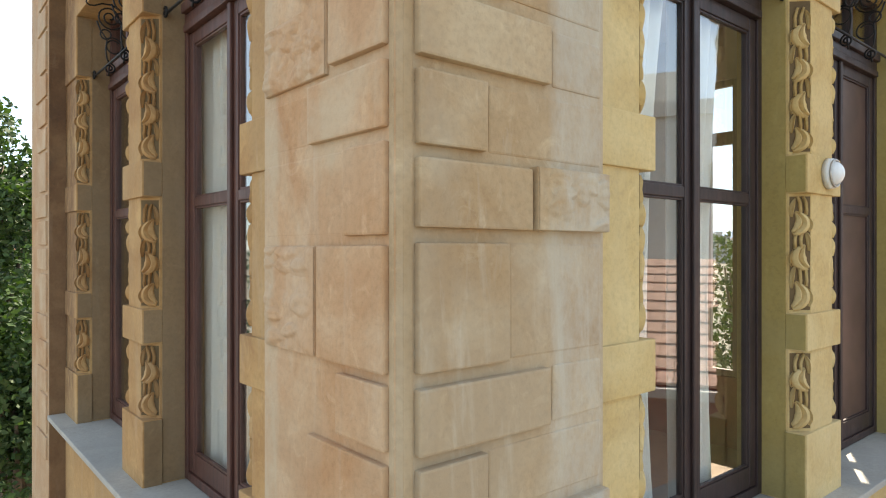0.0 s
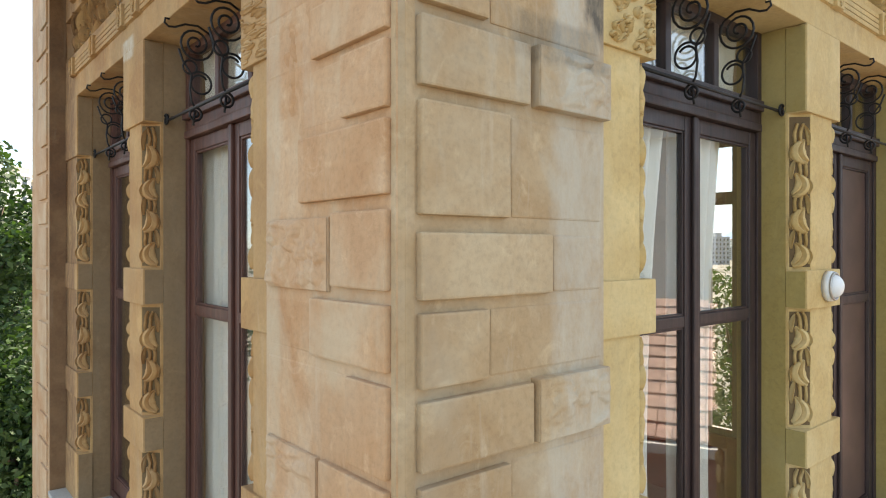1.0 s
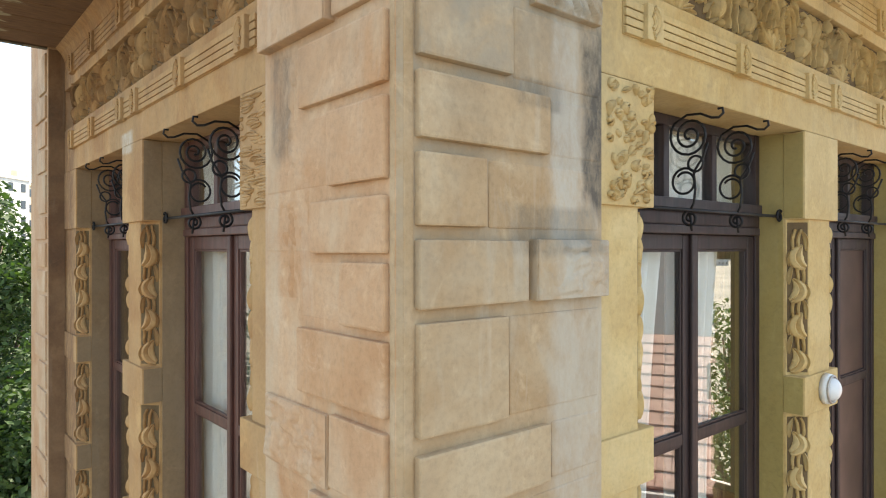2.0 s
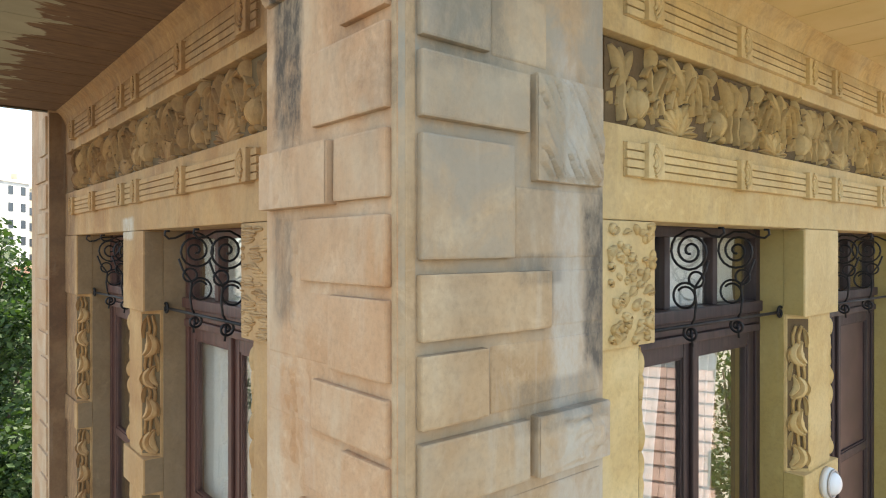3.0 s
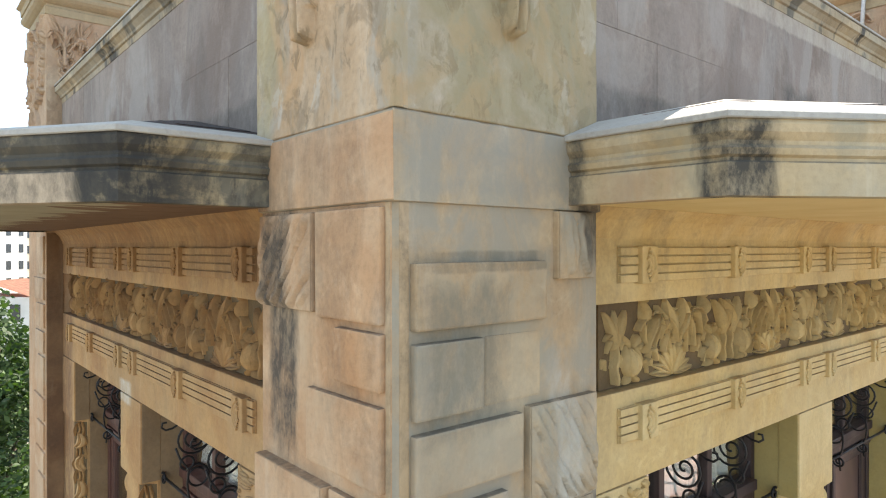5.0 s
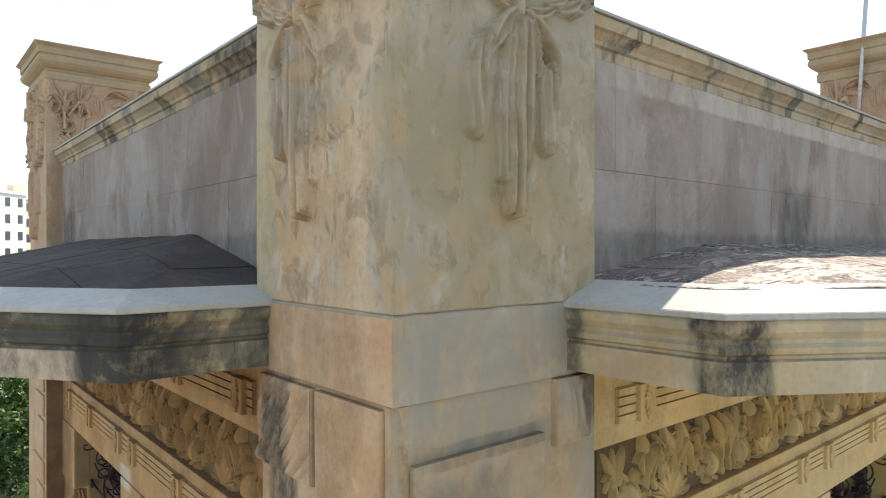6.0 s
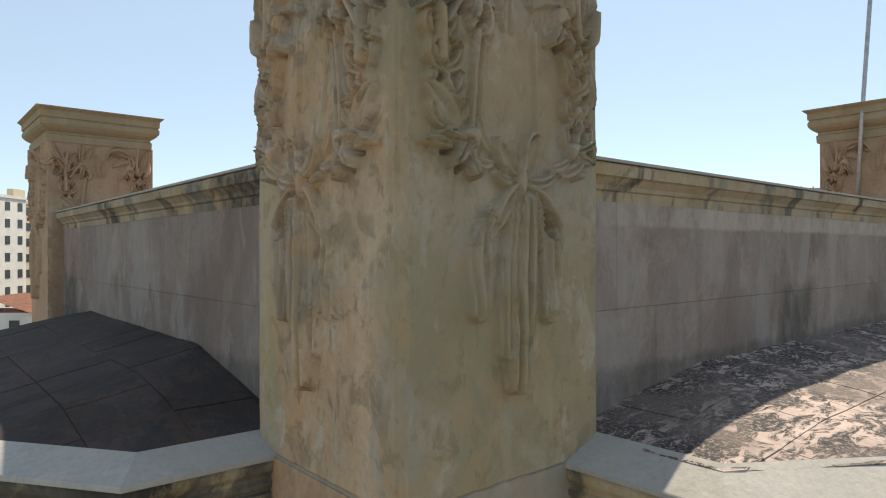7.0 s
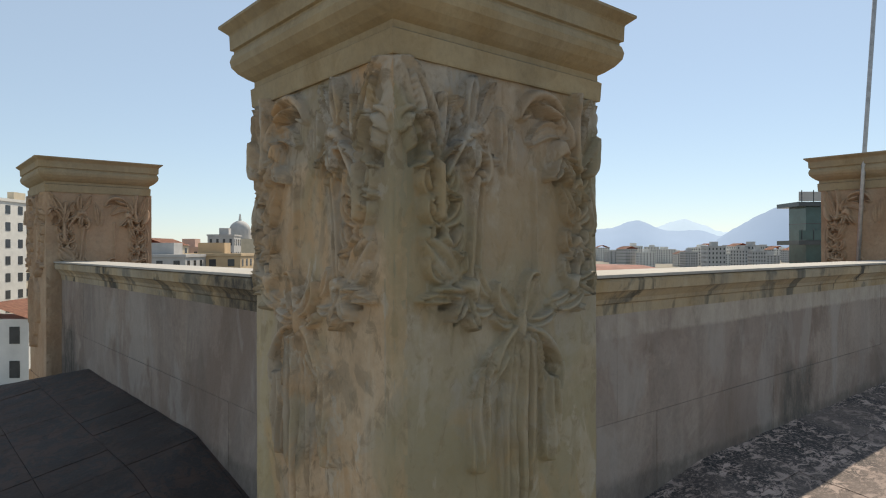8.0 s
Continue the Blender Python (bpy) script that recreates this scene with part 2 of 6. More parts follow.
CORNICE_L = stone_material("stone_cornice_black", (0.58, 0.46, 0.28), (0.48, 0.36, 0.19), (0.37, 0.25, 0.12), (0.36, 0.33, 0.25), 0.5, 0.97, 9.0, 10.0, white=0.12, cover=0.055,
                           tints=(((0.05, 0.045, 0.036), 2.6, (1, 1, 1.4), 0.42, 0.50, 0.9),), stains=((0, -0.72, -0.36, 10.2, 10.9, 0.98, (0.03, 0.028, 0.025)), (0, -1.0, -0.66, 10.40, 10.54, 0.85, (0.52, 0.40, 0.28))))
CAPSTONE = stone_material("stone_cap", (0.49, 0.38, 0.225), (0.44, 0.325, 0.18), (0.37, 0.26, 0.13), (0.42, 0.36, 0.25), 0.4, 0.2, 11.5, 13.0, white=0.1)


def wood_material(name, dark, light):
    m = Nodes(name)
    g = m.noise(30, 5, 0.6, (1, 1, 0.06), 0.4)
    col = m.ramp(g, [(0.3, dark), (0.7, light)])
    m.bump(g, 0.3, 0.004)
    return m.done(col, m.ramp(m.noise(6), [(0.3, 0.42), (0.7, 0.6)]))


# Olive and umber render, both darkened to carry the shade of the reveals.
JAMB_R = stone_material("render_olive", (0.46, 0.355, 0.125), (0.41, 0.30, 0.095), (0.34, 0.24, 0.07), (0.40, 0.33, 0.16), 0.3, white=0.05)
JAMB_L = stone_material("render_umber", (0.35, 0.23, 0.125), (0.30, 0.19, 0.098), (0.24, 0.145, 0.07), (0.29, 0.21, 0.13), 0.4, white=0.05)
WOOD = wood_material("wood_painted_brown", (0.018, 0.011, 0.011), (0.046, 0.025, 0.024))
WOOD_RED = wood_material("wood_red_brown", (0.05, 0.022, 0.017), (0.12, 0.046, 0.033))
WOOD_PALE = wood_material("wood_pale", (0.16, 0.12, 0.095), (0.26, 0.20, 0.165))


def plain_material(name, colour, rough=0.6, metal=0.0, vary=0.18, scale=8.0):
    m = Nodes(name)
    n = m.noise(scale, 5, 0.6)
    col = m.mix(1.0, colour, m.ramp(n, [(0.3, 1 - vary), (0.7, 1 + vary)]), "MULTIPLY")
    m.bump(n, 0.15, 0.003)
    return m.done(col, rough, metal)


IRON = plain_material("wrought_iron", (0.022, 0.021, 0.022), 0.55, 0.6, 0.4, 40)
JOINT = stone_material("stone_joint", (0.58, 0.43, 0.275), (0.52, 0.36, 0.205), (0.44, 0.285, 0.145), (0.47, 0.38, 0.26), 0.3, 0.5, 8.0, 10.2, white=0.1)
# Ground of the carvings: grime plus recess shade put into the stone colour.
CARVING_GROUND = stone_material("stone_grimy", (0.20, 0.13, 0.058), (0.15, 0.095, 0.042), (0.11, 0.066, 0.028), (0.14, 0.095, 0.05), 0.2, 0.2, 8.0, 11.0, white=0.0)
MARBLE = stone_material("marble_grey", (0.52, 0.49, 0.445), (0.46, 0.435, 0.39), (0.39, 0.365, 0.325), (0.43, 0.415, 0.385), 0.5, white=0.1, ledge=0.0)
PLASTIC = plain_material("plastic_grey_white", (0.62, 0.62, 0.6), 0.35, 0, 0.05)
PLASTER = plain_material("plaster_pale", (0.50, 0.47, 0.42), 0.8, 0, 0.12, 3)
RED_WALL = plain_material("red_panelling", (0.20, 0.045, 0.03), 0.5, 0, 0.2, 4)
PARQUET = plain_material("floor_wood", (0.22, 0.13, 0.07), 0.4, 0, 0.25, 6)
GREY_METAL = plain_material("galvanised_steel", (0.42, 0.40, 0.38), 0.45, 0.7, 0.2, 20)


def glass_material(name, tint=(0.97, 0.98, 0.975)):
    m = Nodes(name)
    t = m.tree
    clear = t.nodes.new("ShaderNodeBsdfTransparent")
    clear.inputs[0].default_value = (*tint, 1)
    shiny = t.nodes.new("ShaderNodeBsdfGlossy")
    shiny.inputs["Roughness"].default_value = 0.015
    face = t.nodes.new("ShaderNodeLayerWeight")
    face.inputs["Blend"].default_value = 0.5
    gloss = m.calc("ADD", 0.10, m.calc("MULTIPLY", m.calc("POWER", face.outputs["Facing"], 3.0), 0.75))
    wave = m.node("ShaderNodeBump", Strength=0.02, Distance=0.02)
    m.put(wave.inputs["Height"], m.noise(2.2, 2))
    m.put(shiny.inputs["Normal"], wave.outputs[0])
    mix = t.nodes.new("ShaderNodeMixShader")
    t.links.new(gloss, mix.inputs[0])
    t.links.new(clear.outputs[0], mix.inputs[1])
    t.links.new(shiny.outputs[0], mix.inputs[2])
    t.links.new(mix.outputs[0], t.nodes["Material Output"].inputs[0])
    return m.mat


GLASS = glass_material("window_glass")


def curtain_material():
    m = Nodes("curtain_voile")
    m.put(m.bsdf.inputs["Transmission Weight"], 0.0)
    t = m.tree
    col = m.ramp(m.noise(14, 3, 0.5, (1, 1, 0.05)), [(0.3, (0.88, 0.86, 0.80)), (0.7, (0.95, 0.935, 0.885))])
    d = t.nodes.new("ShaderNodeBsdfDiffuse")
    s = t.nodes.new("ShaderNodeBsdfTranslucent")
    mix = t.nodes.new("ShaderNodeMixShader")
    mix.inputs[0].default_value = 0.12
    m.put(d.inputs[0], col)
    m.put(s.inputs[0], col)
    t.links.new(d.outputs[0], mix.inputs[1])
    t.links.new(s.outputs[0], mix.inputs[2])
    t.links.new(mix.outputs[0], t.nodes["Material Output"].inputs[0])
    return m.mat


CURTAIN = curtain_material()


def roof_slab_material(name, light, cover, first_s, first_d, axes, wall_shade):
    """Worn reddish tiles with black lichen that spreads from the middle of each tile in strips."""
    m = Nodes(name)
    base = m.ramp(m.noise(2.4, 6, 0.65), [(0.32, tuple(c * 0.66 for c in light)), (0.66, light)])
    base = m.mix(m.calc("MULTIPLY", m.info.outputs["Random"], 0.35), base, tuple(c * 0.72 for c in light))
    p = m.height()
    far = []
    for axis, first in zip(axes, (first_s, first_d)):
        f = m.calc("FRACT", m.calc("DIVIDE", m.calc("SUBTRACT", p[axis], first), 0.36))
        far.append(m.calc("ABSOLUTE", m.calc("SUBTRACT", f, 0.5)))
    rim = m.calc("MAXIMUM", far[0], far[1])
    stretch = [1.0, 1.0, 1.0]
    stretch[axes[1]] = 1.75
    clump = m.noise(9, 8, 0.74, tuple(stretch), 1.1)
    # lichen thickens toward the parapet, which also puts its shade into the colour
    lichen_shade = m.ramp(m.calc("ADD", m.calc("ADD", p[axes[1]], 0.9), m.calc("MULTIPLY", m.noise(2.0, 5, 0.6), 0.35)), [(0.45, 0.0), (0.9, wall_shade)])
    clump = m.calc("ADD", clump, lichen_shade)
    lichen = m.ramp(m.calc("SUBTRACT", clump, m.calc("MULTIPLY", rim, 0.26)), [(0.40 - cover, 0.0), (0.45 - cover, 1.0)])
    fine = m.ramp(m.noise(60, 5, 0.7), [(0.36, 0.35), (0.5, 1.0)])
    col = m.mix(m.calc("MULTIPLY", lichen, fine), base, (0.032, 0.029, 0.029))
    broad = m.ramp(m.noise(1.3, 5, 0.6), [(0.47, 0.0), (0.60, 1.0)])
    col = m.mix(m.calc("MULTIPLY", broad, 0.7), col, tuple(c * 0.3 for c in light))
    m.bump(m.calc("ADD", m.noise(30, 6, 0.65), m.calc("MULTIPLY", lichen, 0.5)), 0.5, 0.012)
    return m.done(col, 0.92)


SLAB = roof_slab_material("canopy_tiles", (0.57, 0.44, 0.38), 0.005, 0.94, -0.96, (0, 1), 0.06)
# West tiles: a far darker base, with that canopy's shade in it.
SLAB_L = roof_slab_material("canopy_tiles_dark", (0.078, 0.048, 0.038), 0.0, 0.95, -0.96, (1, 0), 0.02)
SLAB_BED = plain_material("mortar_dark", (0.07, 0.055, 0.046), 0.95, 0, 0.4, 14)


def soffit_material():
    m = Nodes("soffit_painted")
    base = m.ramp(m.noise(2.5, 4), [(0.3, (0.62, 0.465, 0.205)), (0.7, (0.69, 0.54, 0.27))])
    m.bump(m.noise(12, 4), 0.2, 0.004)
    return m.done(base, 0.85)


SOFFIT = soffit_material()


def soffit_left_material():
    """Pale paint that has peeled away from bare brown boards near the wall, with ragged edges along the boards."""
    m = Nodes("soffit_peeling")
    s = m.height()
    ragged = m.noise(2.2, 4, 0.6, (1, 2.4, 1), 0.4)
    edge = m.calc("ADD", s[0], m.calc("MULTIPLY", m.calc("SUBTRACT", ragged, 0.5), 1.1))
    fac = m.ramp(m.calc("ADD", edge, 0.9), [(0.38, 0.0), (0.42, 1.0)])
    paint = m.ramp(m.noise(3, 4), [(0.3, (0.27, 0.235, 0.155)), (0.7, (0.36, 0.31, 0.21))])
    bare = m.ramp(m.noise(7, 5, 0.6, (1, 4, 1)), [(0.3, (0.10, 0.05, 0.025)), (0.7, (0.19, 0.10, 0.045))])
    m.bump(fac, 0.3, 0.003)
    return m.done(m.mix(fac, paint, bare), 0.85)


SOFFIT_L = soffit_left_material()


# ---- mesh helpers ----
def part(name, bm, material, parent=None, label="", smooth=False):
    me = bpy.data.meshes.new(name)
    bmesh.ops.recalc_face_normals(bm, faces=bm.faces)
    bm.to_mesh(me)
    bm.free()
    if smooth:
        for p in me.polygons:
            p.use_smooth = True
    me.materials.append(material)
    ob = new(name, me)
    if parent is not None:
        ob.parent = parent
    if label:
        ob["label"] = label
    return ob


def holder(name, at, label, category, group="", kind=""):
    ob = new(name)
    ob.location = at
    ob.empty_display_size = 0.1
    bpy.context.view_layer.update()
    return tagged(ob, label, category, group, kind)


def under(name, bm, material, parent, label="", smooth=False):
    """A part whose mesh is given in world coordinates, under an Empty or a part that stands somewhere else."""
    off = parent.matrix_world.translation if parent.parent is None else parent.parent.matrix_world.translation + parent.location
    bmesh.ops.translate(bm, verts=bm.verts, vec=-off)
    return part(name, bm, material, parent, label, smooth)


def side_point(side, s, d, z):
    """A point of a facade: s metres along it from the corner, d metres into the building."""
    return Vector((s, d, z)) if side == "R" else Vector((d, s, z))


def block(bm, side, s0, s1, d0, d1, z0, z1, bevel=0.0, jitter=0.0):
    """A box on a facade, with rounded edges; jitter leaves it a little uneven."""
    pts = [side_point(side, s, d, z) for z in (z0, z1) for s, d in ((s0, d0), (s1, d0), (s1, d1), (s0, d1))]
    if jitter:
        pts = [p + Vector([random.uniform(-jitter, jitter) for _ in range(3)]) for p in pts]
    v = [bm.verts.new(p) for p in pts]
    f = [bm.faces.new([v[i] for i in q]) for q in ((0, 1, 2, 3), (7, 6, 5, 4), (0, 4, 5, 1), (1, 5, 6, 2), (2, 6, 7, 3), (3, 7, 4, 0))]
    if bevel:
        bmesh.ops.recalc_face_normals(bm, faces=f)
        bmesh.ops.bevel(bm, geom=list({e for q in f for e in q.edges}), offset=bevel, segments=2, profile=0.6, affect="EDGES")
    return bm


def slab_of(side, *a, **k):
    return block(bmesh.new(), side, *a, **k)


def tube(bm, pts, r, n=7, taper=None):
    """A round bar along a line of points."""
    pts = [Vector(p) for p in pts]
    rings, up = [], None
    for i, p in enumerate(pts):
        t = (pts[min(i + 1, len(pts) - 1)] - pts[max(i - 1, 0)]).normalized()
        if up is None:
            up = t.orthogonal().normalized()
        up = (up - t * up.dot(t)).normalized()
        b = t.cross(up)
        rr = r * (taper[i] if taper else 1)
        rings.append([bm.verts.new(p + (up * math.cos(2 * math.pi * k / n) + b * math.sin(2 * math.pi * k / n)) * rr) for k in range(n)])
    for a, b in zip(rings, rings[1:]):
        for k in range(n):
            bm.faces.new((a[k], a[(k + 1) % n], b[(k + 1) % n], b[k]))
    bm.faces.new(rings[0][::-1])
    bm.faces.new(rings[-1])
    return bm


def sweep(bm, line, profile, closed=False):
    """A moulding: profile rows (outward, z) along a plan line that keeps its outside on the right; corners are mitred."""
    line = [Vector(p) for p in line]
    n, rings = len(line), []
    for i, p in enumerate(line):
        a = line[i - 1] if (i or closed) else None
        b = line[(i + 1) % n] if (i < n - 1 or closed) else None
        d1 = (p - a).normalized() if a is not None else (b - p).normalized()
        d2 = (b - p).normalized() if b is not None else d1
        n1, n2 = Vector((d1.y, -d1.x)), Vector((d2.y, -d2.x))
        m = (n1 + n2).normalized()
        m = m / max(0.3, m.dot(n1))
        rings.append([bm.verts.new((p.x + m.x * o, p.y + m.y * o, z)) for o, z in profile])
    for i in range(n if closed else n - 1):
        a, b = rings[i], rings[(i + 1) % n]
        for k in range(len(profile) - 1):
            bm.faces.new((a[k], b[k], b[k + 1], a[k + 1]))
    if closed:
        bm.faces.new([r[-1] for r in rings])
        bm.faces.new([r[0] for r in rings][::-1])
    else:
        bm.faces.new(rings[0])
        bm.faces.new(rings[-1][::-1])
    return bm


def relief(width, height, step, strokes, base=0.0, rough=0.0015, seed=0.0, edge=0.012):
    """Heights of a carved panel: each stroke is a curved leaf, ribbon or bud (x0, y0, x1, y1, x2, y2, half width, height, kind)."""
    nx, ny = max(2, int(width / step)) + 1, max(2, int(height / step)) + 1
    gx, gy = np.linspace(0, width, nx), np.linspace(0, height, ny)
    X, Y = np.meshgrid(gx, gy)
    Hh = np.zeros_like(X) + base
    for x0, y0, x1, y1, x2, y2, w, h, kind in strokes:
        span = math.hypot(x1 - x0, y1 - y0) + math.hypot(x2 - x1, y2 - y1)
        t = np.linspace(0, 1, max(16, int(4 * span / w)))
        cx = (1 - t) ** 2 * x0 + 2 * t * (1 - t) * x1 + t * t * x2
        cy = (1 - t) ** 2 * y0 + 2 * t * (1 - t) * y1 + t * t * y2
        if kind == "leaf":
            ww = w * np.clip(np.sin(np.pi * (0.06 + 0.9 * t)), 0.08, 1) ** 0.75
        elif kind == "bud":
            ww = w * np.clip(np.sin(np.pi * (0.12 + 0.8 * t)), 0.1, 1) ** 0.5
        else:
            ww = w * np.ones_like(t)
        i0, i1 = np.searchsorted(gx, [cx.min() - w, cx.max() + w])
        j0, j1 = np.searchsorted(gy, [cy.min() - w, cy.max() + w])
        if i1 <= i0 or j1 <= j0:
            continue
        sx, sy = X[j0:j1, i0:i1], Y[j0:j1, i0:i1]
        r = np.full_like(sx, 9.0)
        along = np.zeros_like(sx)
        for a, b, c, q in zip(cx, cy, ww, t):
            dd = np.hypot(sx - a, sy - b) / c
            near = dd < r
            r[near], along[near] = dd[near], q
        shape = np.sqrt(np.clip(1 - r ** 2, 0, 1)) ** {"band": 0.3, "leaf": 0.3, "cup": 0.3, "bud": 0.8}[kind]
        if kind == "leaf":
            shape = shape * (1 - 0.38 * np.exp(-(r / 0.3) ** 2)) * (0.45 + 0.9 * along - 0.35 * along ** 3)
        elif kind == "band":
            shape = shape * (0.82 + 0.18 * np.cos(r * 7))
        elif kind == "bud":
            shape = shape * (0.85 + 0.15 * np.cos(r * 14))
        Hh[j0:j1, i0:i1] = np.maximum(Hh[j0:j1, i0:i1], base + h * shape)
    for j in range(ny):
        for i in range(nx):
            Hh[j, i] += rough * noise.noise((gx[i] * 14 + seed, gy[j] * 14, seed)) * 2
    if edge:
        win = np.clip(np.minimum(np.minimum(X, width - X), np.minimum(Y, height - Y)) / edge, 0, 1)
        Hh = base + (Hh - base) * win
    return gx, gy, Hh


def panel(bm, at, gx, gy, Hh):
    """Lays a relief on a surface: at(x, y, h) gives the place of each point."""
    ny, nx = Hh.shape
    v = [[bm.verts.new(at(gx[i], gy[j], Hh[j, i])) for i in range(nx)] for j in range(ny)]
    for j in range(ny - 1):
        for i in range(nx - 1):
            bm.faces.new((v[j][i], v[j][i + 1], v[j + 1][i + 1], v[j + 1][i]))
    return bm


def stroke(bm, at, s, back=-0.012, n=11):
    """One carved leaf, ribbon or bud as a solid form with upright sides, laid on a surface by at(x, y, h)."""
    x0, y0, x1, y1, x2, y2, w, h, kind = s
    rows = []
    across = (-1.0, -0.8, -0.42, -0.14, 0.0, 0.14, 0.42, 0.8, 1.0)
    for i in range(n + 1):
        t = i / n
        cx, cy = (1 - t) ** 2 * x0 + 2 * t * (1 - t) * x1 + t * t * x2, (1 - t) ** 2 * y0 + 2 * t * (1 - t) * y1 + t * t * y2
        tx, ty = (1 - t) * (x1 - x0) + t * (x2 - x1), (1 - t) * (y1 - y0) + t * (y2 - y1)
        L = math.hypot(tx, ty) or 1
        nx, ny = -ty / L, tx / L
        if kind in ("leaf", "cup"):
            ww, hh = w * max(0.10, math.sin(math.pi * (0.10 + 0.87 * t))) ** 0.8, h * (0.6 + 0.95 * t - 1.15 * t ** 3)
        elif kind == "bud":
            ww, hh = w * max(0.15, math.sin(math.pi * (0.10 + 0.82 * t))) ** 0.6, h * max(0.2, math.sin(math.pi * (0.10 + 0.82 * t))) ** 0.6
        else:
            ww, hh = w * (1 - 0.12 * math.cos(t * 7)), h * (0.9 + 0.1 * math.sin(t * 11))
        row = [bm.verts.new(at(cx - nx * ww, cy - ny * ww, back))]
        for g in across:
            if kind == "cup":
                p = 0.22 + 0.78 * g * g
            elif kind == "leaf":
                p = 0.55 + 0.45 * (1 - abs(abs(g) - 0.45) / 0.55) - 0.30 * max(0, 1 - abs(g) / 0.2)
            elif kind == "bud":
                p = math.sqrt(max(0.05, 1 - 0.9 * g * g)) + 0.10 * math.cos(g * 15)
            else:
                p = 0.86 + 0.14 * math.cos(g * 5.5)
            row.append(bm.verts.new(at(cx + nx * ww * g, cy + ny * ww * g, hh * p)))
        row.append(bm.verts.new(at(cx + nx * ww, cy + ny * ww, back)))
        rows.append(row)
    for a, b in zip(rows, rows[1:]):
        for k in range(len(a) - 1):
            bm.faces.new((a[k], a[k + 1], b[k + 1], b[k]))
    bm.faces.new(rows[0])
    bm.faces.new(rows[-1][::-1])
    return bm


def clipped(s, x0, x1, y0, y1):
    """The stroke with its ends kept inside a panel."""
    f = lambda v, a, b: min(max(v, a), b)
    return (f(s[0], x0, x1), f(s[1], y0, y1), f(s[2], x0, x1), f(s[3], y0, y1), f(s[4], x0, x1), f(s[5], y0, y1), *s[6:])


def carve(name, strokes, at, mat, parent, label=""):
    """A group of carved strokes as one part; edges sharper than 50 degrees stay crisp."""
    bm = bmesh.new()
    for s in strokes:
        stroke(bm, at, s)
    ob = under(name, bm, mat, parent, label, True)
    ob.data.set_sharp_from_angle(angle=radians(75))
    return tagged(ob, kind="stuff")


def carve_pieces(strokes, at, mat, parent):
    """Carved leaves, fruits and ribbons, each one a part of its own."""
    made = []
    for s in strokes:
        ob = under({"leaf": "leaf", "cup": "leaf", "bud": "fruit", "band": "ribbon"}[s[8]], stroke(bmesh.new(), at, s), mat, parent, "", True)
        ob.data.set_sharp_from_angle(angle=radians(75))
        made.append(ob)
    return made


# ---- plan of the building: two facades that meet at the corner pier ----
SIDES = {
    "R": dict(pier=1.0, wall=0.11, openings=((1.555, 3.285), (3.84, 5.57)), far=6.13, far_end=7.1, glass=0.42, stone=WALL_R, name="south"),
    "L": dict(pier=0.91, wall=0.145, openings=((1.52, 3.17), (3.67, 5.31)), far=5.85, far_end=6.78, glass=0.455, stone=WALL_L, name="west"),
}
SILL, LINTEL, CORNICE_LOW, CORNICE_TOP, PARAPET_TOP = 5.37, 9.19, 10.42, 10.684, 11.88
GROUND = 0.0

# ---- ground ----
def ground_material():
    m = Nodes("ground_dry")
    col = m.ramp(m.noise(0.05, 6), [(0.35, (0.13, 0.115, 0.09)), (0.65, (0.26, 0.23, 0.18))])
    return m.done(col, 0.95)


bm = bmesh.new()
bmesh.ops.create_grid(bm, x_segments=2, y_segments=2, size=4500)
ground = part("ground", bm, ground_material())
tagged(ground, "dusty town ground spreading out to the horizon", "ground", kind="structure")


# ---- corner pier, lower shaft with its rusticated stones ----
def lower_pier(origin, width_r, width_l):
    """A square pier of coursed stones below the cornice; origin is its outer corner."""
    ox, oy = origin
    p = holder("corner_pier", (ox + 0.4, oy + 0.4, GROUND), "weathered sandstone corner pier with raised rusticated blocks", "pier", "corner piers of the villa", "structure")
    core = bmesh.new()
    r = 0.018
    ring = [(ox + r, oy + 0.0), (ox + width_r, oy + 0.0), (ox + width_r, oy + width_l), (ox, oy + width_l), (ox, oy + r)]
    low = [core.verts.new((x, y, GROUND)) for x, y in ring]
    top = [core.verts.new((x, y, 10.40)) for x, y in ring]
    for i in range(5):
        core.faces.new((low[i], low[(i + 1) % 5], top[(i + 1) % 5], top[i]))
    core.faces.new(top)
    return p, under("shaft", core, PIER_R, p)


pier, shaft = lower_pier((0, 0), 1.0, 0.91)
# rows of (along from, along to, z from, z to), course by course
STONES_R = [(0.06, .345, 4.90, 5.13), (0.06, .66, 5.17, 5.37), (0.06, .448, 5.42, 5.81), (0.06, .545, 5.85, 6.07), (0.06, .345, 6.11, 6.33),
            (0.06, .655, 6.37, 6.575), (0.06, .448, 6.62, 7.02), (0.06, .562, 7.065, 7.28), (0.06, .345, 7.32, 7.55), (0.06, .66, 7.59, 7.80),
            (0.06, .446, 7.855, 8.205), (0.06, .545, 8.25, 8.465), (0.06, .345, 8.505, 8.735), (0.06, .66, 8.777, 8.985), (0.06, .467, 9.03, 9.42),
            (0.06, .542, 9.47, 9.677), (0.06, .353, 9.717, 9.957), (0.06, .667, 9.998, 10.21)]
FLUSH_R = [(.37, .98, 7.32, 7.55), (.47, .98, 6.62, 7.02), (.69, .98, 6.37, 6.575), (.69, .98, 7.59, 7.80), (.47, .98, 7.855, 8.205), (.37, .98, 8.505, 8.735),
           (.69, .98, 8.777, 8.985), (.49, .98, 9.03, 9.28), (.375, .66, 9.717, 9.957), (.37, .98, 6.11, 6.33)]
